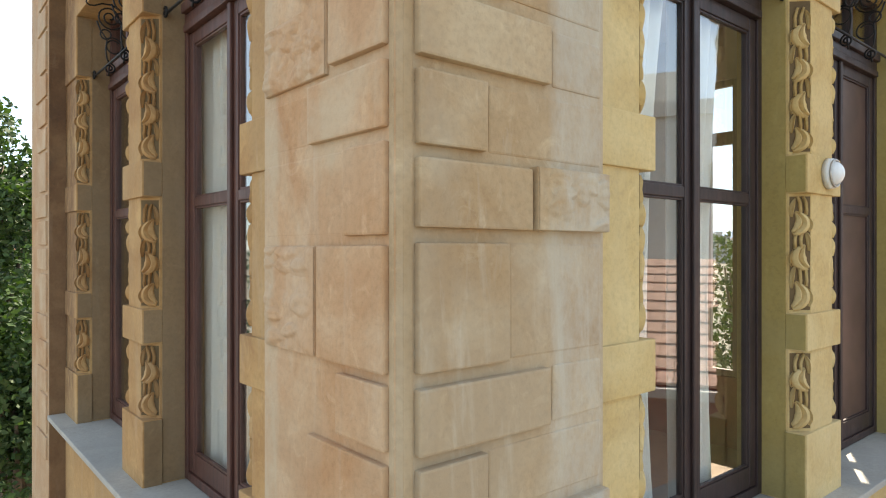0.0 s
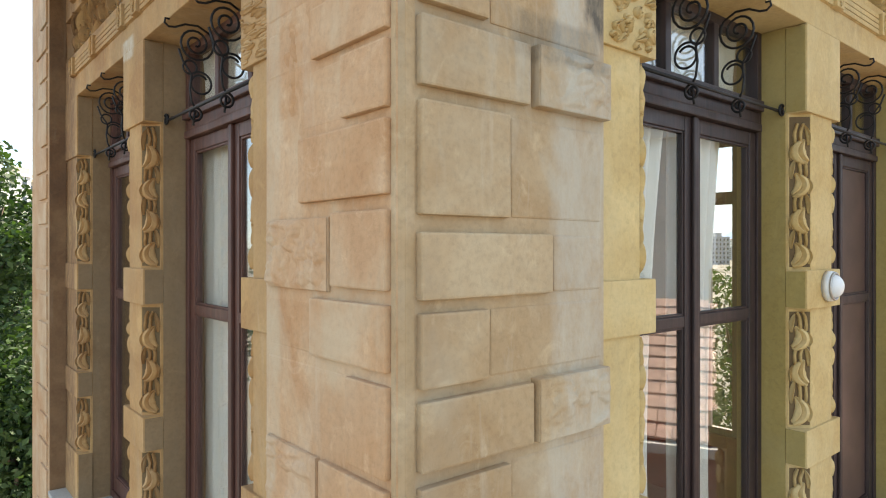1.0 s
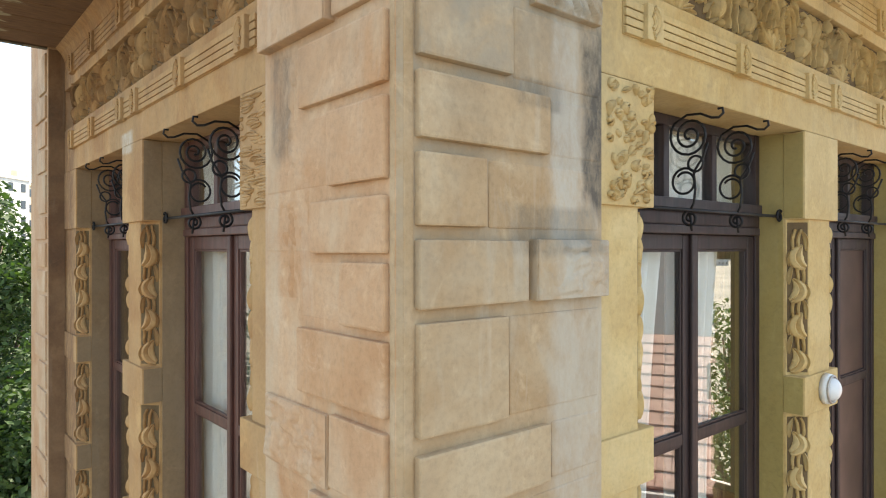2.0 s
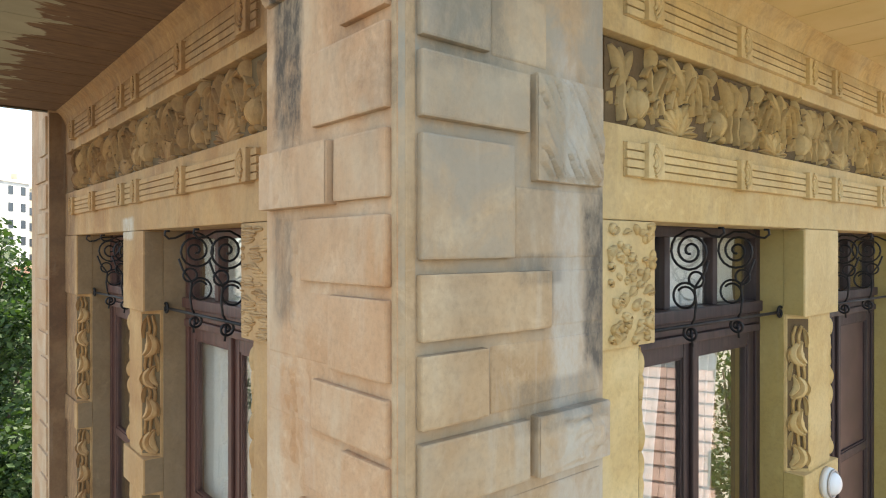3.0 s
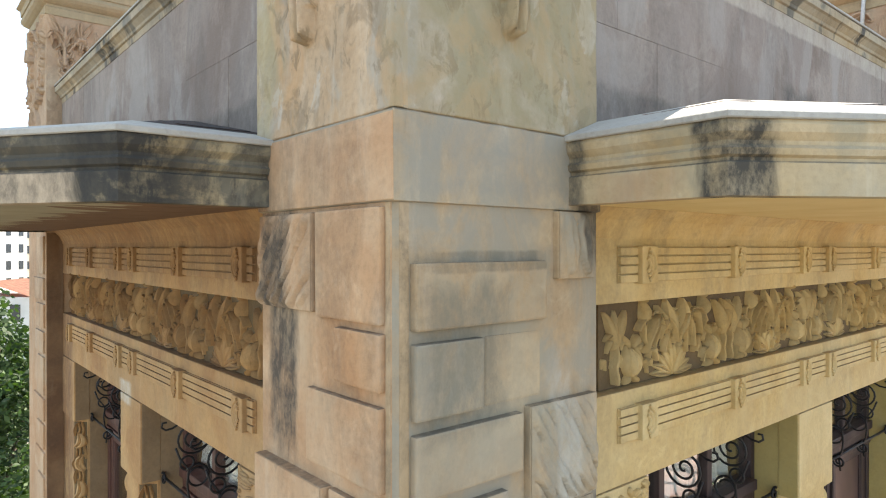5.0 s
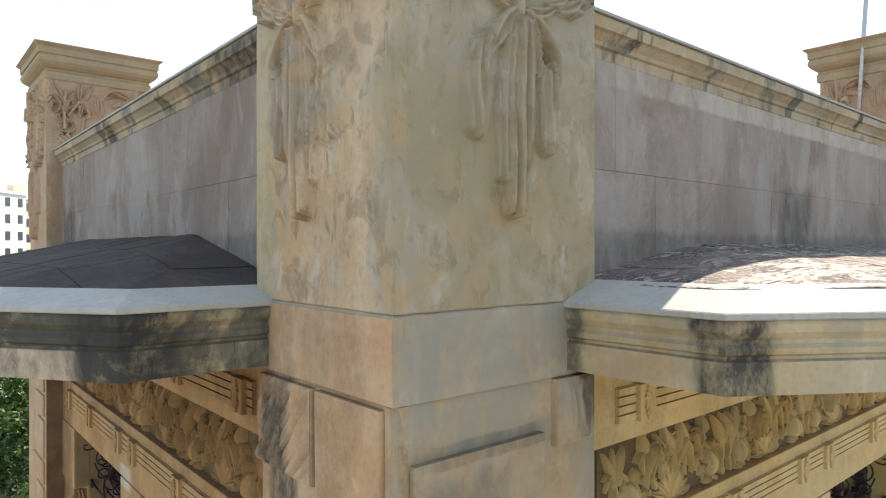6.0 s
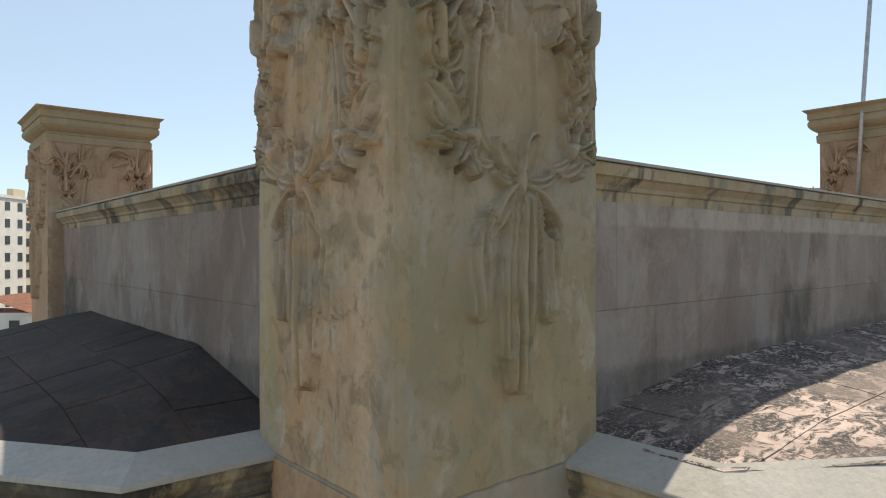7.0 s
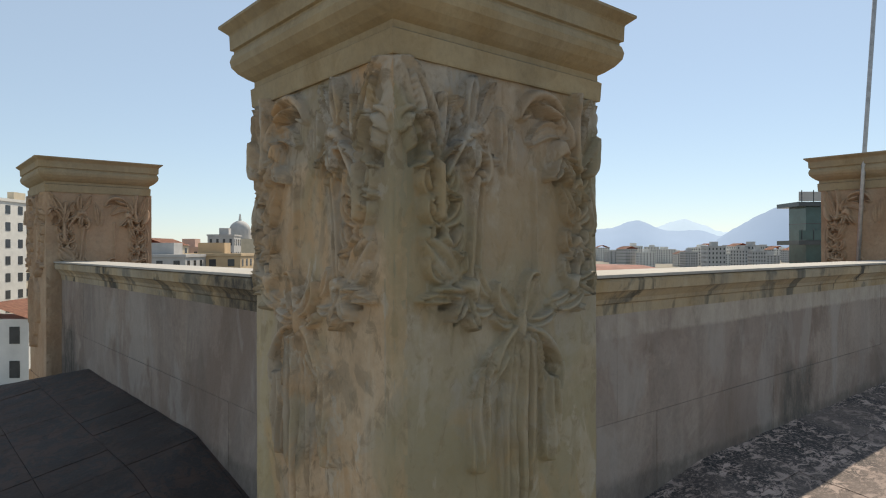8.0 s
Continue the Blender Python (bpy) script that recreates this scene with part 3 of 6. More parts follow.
STONES_L = [(.045, .5, 4.9, 5.1), (.045, .33, 5.14, 5.37), (.045, .46, 5.42, 5.8), (.045, .29, 5.85, 6.07), (.045, .52, 6.11, 6.345), (.045, .321, 6.385, 6.588),
            (.045, .454, 6.62, 7.01), (.045, .278, 7.044, 7.33), (.045, .515, 7.37, 7.576), (.045, .372, 7.62, 7.872), (.045, .601, 7.914, 8.15),
            (.045, .304, 8.182, 8.392), (.045, .503, 8.42, 8.60), (.045, .388, 8.65, 8.905), (.045, .591, 8.946, 9.17), (.045, .351, 9.222, 9.437),
            (.045, .507, 9.495, 9.762), (.045, .314, 9.81, 9.992), (.045, .44, 10.018, 10.385)]
FLUSH_L = [(.345, .89, 6.385, 6.588), (.30, .89, 7.044, 7.33), (.54, .89, 7.37, 7.56), (.33, .6, 8.182, 8.392), (.53, .89, 8.42, 8.60), (.41, .89, 8.65, 8.905)]


def lay_stones(side, rows, proud, mat, parent, sh=(0, 0)):
    for s0, s1, z0, z1 in rows:
        bm = bmesh.new()
        block(bm, side, s0, s1, -proud, 0.03, z0, z1, 0.009, 0.002)
        bmesh.ops.translate(bm, verts=bm.verts, vec=(*sh, 0))
        under("stone", bm, mat, parent)


lay_stones("R", STONES_R, 0.03, PIER_R, pier)
lay_stones("R", FLUSH_R, 0.004, PIER_R, pier)
lay_stones("L", STONES_L, 0.028, PIER_L, pier)
lay_stones("L", FLUSH_L, 0.004, PIER_L, pier)
# the orange skin of the west face and a narrow corner bead
under("west_skin", slab_of("L", 0.0165, 0.912, -0.003, 0.03, GROUND, 10.40), PIER_L, pier)

under("corner_bead", slab_of("R", 0.017, 0.052, -0.0035, 0.02, GROUND, 10.398, bevel=0.002), JOINT, pier)
under("corner_bead", slab_of("L", 0.017, 0.040, -0.0065, 0.02, GROUND, 10.398, bevel=0.002), JOINT, pier)
# course under the cornice, plinth block and upper shaft
bm = bmesh.new()
sweep(bm, [(0.0, 0.0), (1.0, 0.0), (1.0, 0.91), (0.0, 0.91)], [(0.0, 10.398), (0.012, 10.402), (0.014, 10.675), (0.006, 10.684), (-0.03, 10.688)], True)
under("plinth_block", bm, PIER_R, pier)
under("plinth_skin", slab_of("L", -0.012, 0.924, -0.018, 0.0, 10.404, 10.672, bevel=0.003), PIER_L, pier)


def cap_profile(z):
    return [(-0.04, z - 0.012), (0.014, z - 0.012), (0.016, z - 0.006), (0.02, z + 0.062), (0.008, z + 0.07), (0.008, z + 0.092), (0.03, z + 0.105), (0.058, z + 0.128), (0.078, z + 0.155),
            (0.083, z + 0.18), (0.076, z + 0.205), (0.07, z + 0.212), (0.07, z + 0.222), (0.082, z + 0.226), (0.084, z + 0.285), (0.088, z + 0.292), (0.118, z + 0.318), (0.118, z + 0.328), (-0.2, z + 0.335)]


def upper_pier(parent, x0, y0, x1, y1, stone=UPPER):
    bm = bmesh.new()
    sweep(bm, [(x0 + 0.03, y0 + 0.03), (x1 - 0.002, y0 + 0.03), (x1 - 0.002, y1 - 0.002), (x0 + 0.03, y1 - 0.002)], [(0, 10.684), (0, 12.63)], True)
    under("upper_shaft", bm, stone, parent)
    bm = bmesh.new()
    sweep(bm, [(x0, y0), (x1, y0), (x1, y1), (x0, y1)], cap_profile(12.60), True)
    under("cap", bm, CAPSTONE, parent)


upper_pier(pier, -0.006, -0.010, 0.985, 0.95)


def far_pier(x0, y0, x1, y1):
    p = holder("corner_pier", ((x0 + x1) / 2, (y0 + y1) / 2, GROUND), "sandstone corner pier with a moulded cap above the parapet", "pier", "corner piers of the villa", "structure")
    bm = bmesh.new()
    sweep(bm, [(x0, y0), (x1, y0), (x1, y1), (x0, y1)], [(0, GROUND), (0, 10.684)], True)
    under("shaft", bm, PIER_L, p)
    z, k = 4.9, 0
    widths = (0.62, 0.36, 0.5, 0.42)
    while z < 10.2:
        h = (0.22, 0.38, 0.21, 0.24)[k % 4]
        w = widths[k % 4]
        for side, a, b in (("R", x0, y0), ("L", y0, x0)) if x0 > 1 else (("L", y0, x0),):
            bm = bmesh.new()
            block(bm, side, a + 0.05, a + 0.05 + w, b - 0.02, b + 0.03, z, z + h, 0.008, 0.002)
            under("stone", bm, PIER_L, p)
        z, k = z + h + 0.04, k + 1
    upper_pier(p, x0 + 0.01, y0 + 0.01, x1 - 0.02, y1 - 0.02, FARSTONE)
    return p


FAR_L = far_pier(0.0, 5.86, 0.99, 6.90)
# Dark brown skin over the return beside the west wall.
under("stained_return", slab_of("R", 0.004, 0.15, 5.848, 5.90, GROUND, 10.41, bevel=0.003), RETURN_BROWN, FAR_L, "dark brown return of the far pier")
FAR_R = far_pier(6.10, 0.0, 7.08, 1.0)
far_pier(6.10, 5.86, 7.08, 6.80)


# ---- facades ----
def facade(side):
    q = SIDES[side]
    w, far, stone = q["wall"], q["far"], q["stone"]
    back = w + 0.45
    wall = holder("wall_" + q["name"], side_point(side, 3.4, w, GROUND), "carved ochre stone facade with tall window openings", "wall", kind="structure")

    def add(name, *a, mat=stone, **k):
        return under(name, slab_of(side, *a, **k), mat, wall)

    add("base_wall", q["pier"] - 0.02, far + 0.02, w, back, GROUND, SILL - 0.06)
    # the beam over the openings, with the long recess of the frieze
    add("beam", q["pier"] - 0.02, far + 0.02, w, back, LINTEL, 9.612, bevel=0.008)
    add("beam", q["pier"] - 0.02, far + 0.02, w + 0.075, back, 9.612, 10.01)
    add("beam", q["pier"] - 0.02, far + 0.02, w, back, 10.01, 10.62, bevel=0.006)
    # pilasters with square blocks and cut corners between them
    spans = [(q["pier"] + 0.0, q["openings"][0][0] - 0.012, 1), (q["openings"][0][1], q["openings"][1][0], 0), (q["openings"][1][1], q["far"], -1)]
    cut = 0.10
    for a, b, only in spans:
        ca, cb = (0 if only == 1 else cut), (0 if only == -1 else cut)
        bm = bmesh.new()
        ring = [(a, back), (a, w + ca + 0.012), (a + ca + 0.004, w + 0.012), (b - cb - 0.004, w + 0.012), (b, w + cb + 0.012), (b, back)]
        if not ca:
            ring[1:3] = [(a, w + 0.012)]
        if not cb:
            ring[-3:-1] = [(b, w + 0.012)]
        pts = [side_point(side, s, d, 0) for s, d in ring]
        lo = [bm.verts.new((p.x, p.y, SILL - 0.05)) for p in pts]
        hi = [bm.verts.new((p.x, p.y, LINTEL)) for p in pts]
        for i in range(len(lo)):
            bm.faces.new((lo[i], lo[(i + 1) % len(lo)], hi[(i + 1) % len(lo)], hi[i]))
        under("pilaster", bm, stone, wall)
        for s_face, on in ((a, ca), (b, cb)):
            # smooth painted render behind the carved corners; the reveals' shade is in its colour
            if on or (only == 1 and s_face == b) or (only == -1 and s_face == a):
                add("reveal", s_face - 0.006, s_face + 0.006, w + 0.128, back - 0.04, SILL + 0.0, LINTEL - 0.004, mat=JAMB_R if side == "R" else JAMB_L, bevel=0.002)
        for z0, z1 in ((SILL - 0.02, 5.82), (6.345, 6.585), (7.36, 7.61), (8.625, LINTEL - 0.003)):
            grow = 0.004 if z0 > 6 else 0.014
            add("block", a - (grow if ca else -0.0), b + (grow if cb else 0.0), w - 0.006, w + 0.126, z0, z1, bevel=0.007)
            # Thin skins carry the darker reveal tone onto the block sides.
            for s_face, on in ((a - grow, ca), (b + grow, cb)):
                if on:
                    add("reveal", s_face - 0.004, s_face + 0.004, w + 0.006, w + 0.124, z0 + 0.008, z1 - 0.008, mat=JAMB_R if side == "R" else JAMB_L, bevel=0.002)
    return wall


WALLS = {side: facade(side) for side in SIDES}


# ---- canopies: cornice, soffit and sloping slab ----
def canopy_line(side):
    """Outer edge in (along, inwards): straight out of the pier, a splayed piece, the long front, and the same mirrored."""
    if side == "R":
        half = [(0.79, 0.02), (0.80, -0.64), (1.53, -1.12)]
        c = (6.10 + 1.0) / 2
    else:
        half = [(0.80, 0.02), (0.81, -0.58), (1.57, -1.12)]
        c = (5.86 + 0.91) / 2
    return half + [(2 * c - s, d) for s, d in reversed(half)]


EDGE_RISE = {"R": 0.078, "L": 0.052}


def canopy(side):
    q = SIDES[side]
    line = canopy_line(side)
    c = holder("canopy", side_point(side, 3.4, -0.3, CORNICE_LOW), "stained stone cornice canopy with a marble edge", "canopy", "canopies over the windows", "structure")
    pts = [side_point(side, s, d, 0).to_2d() for s, d in line]
    if side == "L":
        pts.reverse()
    bm = bmesh.new()
    z = CORNICE_LOW
    sweep(bm, pts, [(-0.10, z), (-0.022, z), (-0.022, z + 0.105), (-0.034, z + 0.112), (-0.034, z + 0.122), (-0.02, z + 0.13), (-0.014, z + 0.15), (-0.026, z + 0.162),
                    (-0.026, z + 0.175), (-0.008, z + 0.20), (-0.004, z + 0.225), (-0.012, z + 0.243), (-0.10, z + 0.245)])
    under("moulding", bm, CORNICE if side == "R" else CORNICE_L, c)
    bm = bmesh.new()
    z, rise = CORNICE_TOP, EDGE_RISE[side]
    sweep(bm, pts, [(-0.205, z + rise - 0.03), (-0.06, z - 0.022), (0.0, z - 0.024), (0.004, z - 0.02), (0.004, z - 0.004), (0.0, z), (-0.2, z + rise), (-0.205, z + rise - 0.002)])
    under("marble_edge", bm, MARBLE, c, "pale grey marble edging")
    # soffit boards
    far = line[-1][0]
    s = line[0][0] + 0.03
    w = q["wall"]
    bmj = bmesh.new()
    n = 0
    while s < far - 0.03:
        e = min(s + 0.42, far - 0.03)
        bm = bmesh.new()
        block(bm, side, s + 0.004, e - 0.004, -1.10, w + 0.02, CORNICE_LOW + 0.012, CORNICE_LOW + 0.06, 0.004)
        # trim the boards along the splayed ends
        for (a0, b0), (a1, b1) in zip(line, line[1:]):
            p0, p1 = side_point(side, a0, b0, 0), side_point(side, a1, b1, 0)
            t = (p1 - p0).normalized()
            nrm = Vector((t.y, -t.x, 0))
            mid = side_point(side, 3.4, 0.0, 0)
            if (mid - p0).dot(nrm) > 0:
                nrm = -nrm
            bmesh.ops.bisect_plane(bm, geom=bm.verts[:] + bm.edges[:] + bm.faces[:], plane_co=p0 - nrm * 0.05, plane_no=nrm, clear_outer=True)
        under("board", bm, SOFFIT if side == "R" else SOFFIT_L, c)
        s, n = e, n + 1
    # cove against the wall
    bm = bmesh.new()
    a, b = side_point(side, q["pier"] - 0.02, w, 0).to_2d(), side_point(side, q["far"] + 0.02, w, 0).to_2d()
    sweep(bm, [a, b] if side == "R" else [b, a], [(-0.02, 10.30), (0.004, 10.30), (0.012, 10.33), (0.035, 10.38), (0.08, 10.425), (0.085, 10.45), (-0.02, 10.45)])
    under("cove", bm, q["stone"], c)
    return c


CANOPIES = {side: canopy(side) for side in SIDES}


def slab_roof(side):
    """The sloping roof of a canopy: a shallow hip of worn square tiles between the marble edge and the parapet."""
    q = SIDES[side]
    line = canopy_line(side)
    edges = []
    for (a0, b0), (a1, b1) in zip(line, line[1:]):
        t = Vector((a1 - a0, b1 - b0)).normalized()
        nrm = Vector((-t.y, t.x))
        if (Vector((3.4, 0.1)) - Vector((a0, b0))).dot(nrm) < 0:
            nrm = -nrm
        edges.append((Vector((a0, b0)) + nrm * 0.19, nrm))

    def top(s, d):
        dist = min((Vector((s, d)) - p).dot(n) for p, n in edges)
        end = min((Vector((s, d)) - p).dot(n) for p, n in (edges[0], edges[-1]))
        return CORNICE_TOP + EDGE_RISE[side] - 0.008 + min((0.15 if side == "R" else 0.225) * dist, (0.26 if side == "R" else 0.33) * end) + 0.006 * noise.noise((s * 4, d * 4, 0.3)) + 0.003 * noise.noise((s * 15, d * 15, 2))

    slab = None
    s0, s1, d0, d1 = line[0][0] + 0.15, line[-1][0] - 0.15, -0.96, q["wall"] + 0.01
    for joint in (True, False):
        # first the bedding mortar in one sheet, then the tiles on it
        for i in range(1 if joint else int((s1 - s0) / TILE) + 1):
            for j in range(1 if joint else int((d1 - d0) / TILE) + 1):
                gap = 0.0 if joint else 0.002
                a, b = (s0, s1) if joint else (s0 + i * TILE + gap, min(s0 + (i + 1) * TILE - gap, s1))
                c, d = (d0, d1) if joint else (d0 + j * TILE + gap, min(d0 + (j + 1) * TILE - gap, d1))
                if b - a < 0.03 or d - c < 0.03:
                    continue
                n, m = max(2, int((b - a) / 0.06)), max(2, int((d - c) / 0.06))
                bm = bmesh.new()
                grid = [[bm.verts.new((a + (b - a) * u / n, c + (d - c) * v / m, 0)) for u in range(n + 1)] for v in range(m + 1)]
                for v in range(m):
                    for u in range(n):
                        bm.faces.new((grid[v][u], grid[v][u + 1], grid[v + 1][u + 1], grid[v + 1][u]))
                for p, nm in edges:
                    bmesh.ops.bisect_plane(bm, geom=bm.verts[:] + bm.edges[:] + bm.faces[:], plane_co=(p.x - nm.x * 0.03, p.y - nm.y * 0.03, 0), plane_no=(-nm.x, -nm.y, 0), clear_outer=True)
                if len(bm.faces) == 0:
                    bm.free()
                    continue
                tip = random.Random(i * 37 + j).uniform(-0.0025, 0.0025)
                for v in bm.verts:
                    z = top(v.co.x, v.co.y) - (0.008 if joint else tip)
                    v.co = side_point(side, v.co.x, v.co.y, z)
                if not joint:
                    skirt = bmesh.ops.extrude_edge_only(bm, edges=[e for e in bm.edges if e.is_boundary])
                    for v in (g for g in skirt["geom"] if isinstance(g, bmesh.types.BMVert)):
                        v.co.z -= 0.02
                if joint:
                    slab = under("bedding", bm, SLAB_BED, CANOPIES[side], "dark mortar bed between the roof tiles")
                else:
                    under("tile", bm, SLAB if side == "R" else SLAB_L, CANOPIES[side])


TILE = 0.36
for side in SIDES:
    slab_roof(side)


# ---- parapets ----
def parapet(side):
    q = SIDES[side]
    w = q["wall"]
    p = holder("parapet", side_point(side, 3.4, w, 10.62), "stained grey rendered parapet with a moulded coping", "parapet", "parapets of the roof", "structure")
    under("core", slab_of(side, q["pier"] - 0.05, q["far"] + 0.03, w + 0.006, w + 0.24, 10.63, PARAPET_TOP - 0.16), PARAPET, p)
    rnd = random.Random(17)
    for z0, z1, cuts in ((10.63, 11.23, (1.62, 2.9, 4.3, 5.4)), (11.23, PARAPET_TOP - 0.165, (1.30, 2.25, 3.6, 4.9))):
        ends = [q["pier"] - 0.05, *cuts, q["far"] + 0.03]
        for a, b in zip(ends, ends[1:]):
            e = rnd.uniform(0.0, 0.004)
            under("panel", slab_of(side, a + 0.0006, b - 0.0006, w - 0.002 - e, w + 0.05, z0 + 0.0006, z1 - 0.0006, bevel=0.0015), PARAPET, p)
    a, b = side_point(side, q["pier"] - 0.02, w, 0).to_2d(), side_point(side, q["far"] + 0.02, w, 0).to_2d()
    t = PARAPET_TOP
    bm = bmesh.new()
    sweep(bm, [a, b] if side == "R" else [b, a], [(-0.27, t - 0.17), (0.006, t - 0.17), (0.008, t - 0.125), (0.02, t - 0.118), (0.024, t - 0.10), (0.05, t - 0.07),
                                                  (0.065, t - 0.062), (0.068, t - 0.02), (0.062, t - 0.008), (-0.3, t), (-0.32, t - 0.02), (-0.32, t - 0.1), (-0.27, t - 0.12)])
    under("coping", bm, COPING, p)
    lo, hi = q["pier"] - 0.02, q["far"] + 0.02
    under("capping", slab_of(side, lo, hi, w - 0.074, w + 0.33, t - 0.004, t + 0.01, bevel=0.003), MARBLE, p, "thin pale stone capping")
    return p


for side in SIDES:
    parapet(side)
# ---- windows ----
WOOD_PANEL = plain_material("wood_panel_dark", (0.075, 0.042, 0.036), 0.4, 0, 0.25, 5)


def window(side, k, number):
    q = SIDES[side]
    a, b = q["openings"][k]
    a, b = a - 0.01, b + 0.01
    g = q["glass"]
    win = holder("window_%d" % number, side_point(side, (a + b) / 2, g, SILL), "tall brown wooden casement window with a transom light", "window", "tall windows of the villa", "structure")
    wood = WOOD if side == "R" else WOOD_RED

    def add(name, *c, mat=wood, parent=win, **kw):
        return under(name, slab_of(side, *c, **kw), mat, parent)

    mid, rail = (a + b) / 2, 8.62
    # outer frame
    add("frame_jamb", a, a + 0.07, g - 0.03, g + 0.07, SILL, LINTEL, bevel=0.006)
    add("frame_jamb", b - 0.07, b, g - 0.03, g + 0.07, SILL, LINTEL, bevel=0.006)
    add("frame_head", a + 0.07, b - 0.07, g - 0.02, g + 0.07, LINTEL - 0.06, LINTEL, bevel=0.006)
    add("frame_sill", a + 0.07, b - 0.07, g - 0.03, g + 0.07, SILL, SILL + 0.06, bevel=0.006)
    add("transom_bar", a + 0.07, b - 0.07, g - 0.06, g + 0.07, rail - 0.10, rail - 0.05, bevel=0.008)
    add("transom_bar", a + 0.07, b - 0.07, g - 0.045, g + 0.07, rail - 0.05, rail + 0.03, bevel=0.012)
    add("transom_bar", a + 0.07, b - 0.07, g - 0.075, g + 0.07, rail + 0.03, rail + 0.10, bevel=0.008)
    # two casements
    for c0, c1 in ((a + 0.072, mid - 0.002), (mid + 0.002, b - 0.072)):
        st = 0.085
        leaf = under("casement", slab_of(side, c0, c0 + st, g - 0.015, g + 0.045, SILL + 0.062, rail - 0.102, bevel=0.008), wood, win)
        add("stile", c1 - st, c1, g - 0.015, g + 0.045, SILL + 0.062, rail - 0.102, parent=leaf, bevel=0.008)
        for z0, z1 in ((SILL + 0.062, SILL + 0.20), (7.295, 7.36), (rail - 0.19, rail - 0.102)):
            add("rail", c0 + st, c1 - st, g - 0.013, g + 0.043, z0, z1, parent=leaf, bevel=0.006)
        for z0, z1 in ((SILL + 0.20, 7.295), (7.36, rail - 0.19)):
            # glazing beads round the pane
            for s0, s1, y0, y1 in ((c0 + st, c0 + st + 0.014, z0, z1), (c1 - st - 0.014, c1 - st, z0, z1), (c0 + st, c1 - st, z0, z0 + 0.014), (c0 + st, c1 - st, z1 - 0.014, z1)):
                add("bead", s0, s1, g - 0.004, g + 0.02, y0, y1, parent=leaf, bevel=0.004)
            pane = add("pane", c0 + st - 0.01, c1 - st + 0.01, g + 0.012, g + 0.016, z0 - 0.01, z1 + 0.01, mat=GLASS if (side, k) != ("R", 1) else WOOD_PANEL, parent=leaf)
            pane.visible_shadow = False
    add("cover_strip", mid - 0.026, mid + 0.026, g - 0.04, g - 0.012, SILL + 0.062, rail - 0.102, bevel=0.01)
    # transom light with two posts
    for s in (a + (b - a) * 0.345, a + (b - a) * 0.655):
        add("transom_post", s - 0.03, s + 0.03, g - 0.02, g + 0.05, rail + 0.10, LINTEL - 0.06, bevel=0.006)
    tp = add("transom_pane", a + 0.06, b - 0.06, g + 0.012, g + 0.016, rail + 0.09, LINTEL - 0.05, mat=GLASS)
    tp.visible_shadow = False
    return win


NUMBER = 1
for side in SIDES:
    for k in (0, 1):
        window(side, k, NUMBER)
        NUMBER += 1


# ---- marble window sills ----
for side, q in SIDES.items():
    w = q["wall"]
    bm = slab_of(side, q["pier"] + 0.01, q["far"] - 0.01, w - 0.16, q["glass"] + 0.05, SILL - 0.055, SILL - 0.008, bevel=0.008)
    sill = part("window_sill", bm, MARBLE)
    tagged(sill, "long grey-white marble sill under two windows", "sill", "sills", "structure")


# ---- wrought-iron grilles before the transom lights ----
def spiral(cx, cz, r0, r1, turns, start, n=40):
    return [(cx + (r0 + (r1 - r0) * i / n) * math.cos(start + 2 * math.pi * turns * i / n), cz + (r0 + (r1 - r0) * i / n) * math.sin(start + 2 * math.pi * turns * i / n)) for i in range(n + 1)]


def grille(side, k):
    q = SIDES[side]
    a, b = q["openings"][k]
    d = q["wall"] + 0.15
    g = holder("window_grille", side_point(side, (a + b) / 2, d, 8.64), "black wrought-iron grille with spiral scrolls", "grille", "iron grilles of the windows")

    def bar(name, pts, r):
        under(name, tube(bmesh.new(), pts, r * 0.78), IRON, g, smooth=True)

    # rail with curled ends
    bar("rail", [side_point(side, a + 0.01, d, 8.645), side_point(side, b - 0.01, d, 8.645)], 0.013)
    for e, sg in ((b - 0.03, 1), (a + 0.03, -1)):
        bar("rail_end", [side_point(side, s, d - 0.01, z) for s, z in spiral(e, 8.645, 0.045, 0.012, sg * 1.4, 0 if sg > 0 else math.pi)], 0.011)
    # scrolled brackets that stand out from the posts
    for f in (0.345, 0.655):
        s = a + (b - a) * f

        def out(pts):
            return [side_point(side, s, d - x, z) for x, z in pts]

        bar("stem", out([(-0.15, 9.12), (-0.15, 8.66)]), 0.011)
        bar("scroll", out(spiral(-0.005, 9.05, 0.118, 0.014, 2.4, 2.4)), 0.0095)
        bar("tail", out([(-0.09, 9.13), (-0.02, 9.165), (0.06, 9.16), (0.12, 9.13), (0.16, 9.125), (0.185, 9.145), (0.18, 9.172), (0.155, 9.172)]), 0.009)
        bar("ring", out(spiral(0.03, 8.895, 0.042, 0.042, 1.0, 0)), 0.009)
        bar("loop", out(spiral(-0.035, 8.80, 0.078, 0.05, 1.3, 0.6)), 0.009)
        bar("stay", out([(0.10, 9.0), (0.075, 8.93), (0.02, 8.85), (0.03, 8.76), (0.02, 8.68), (0.0, 8.645)]), 0.009)
        bar("curl", out(spiral(0.0, 8.60, 0.048, 0.012, 1.6, 1.6)), 0.010)
        bar("spike", out([(0.0, 8.62), (0.01, 8.53)]), 0.009)
    return g


for side in SIDES:
    for k in (0, 1):
        grille(side, k)


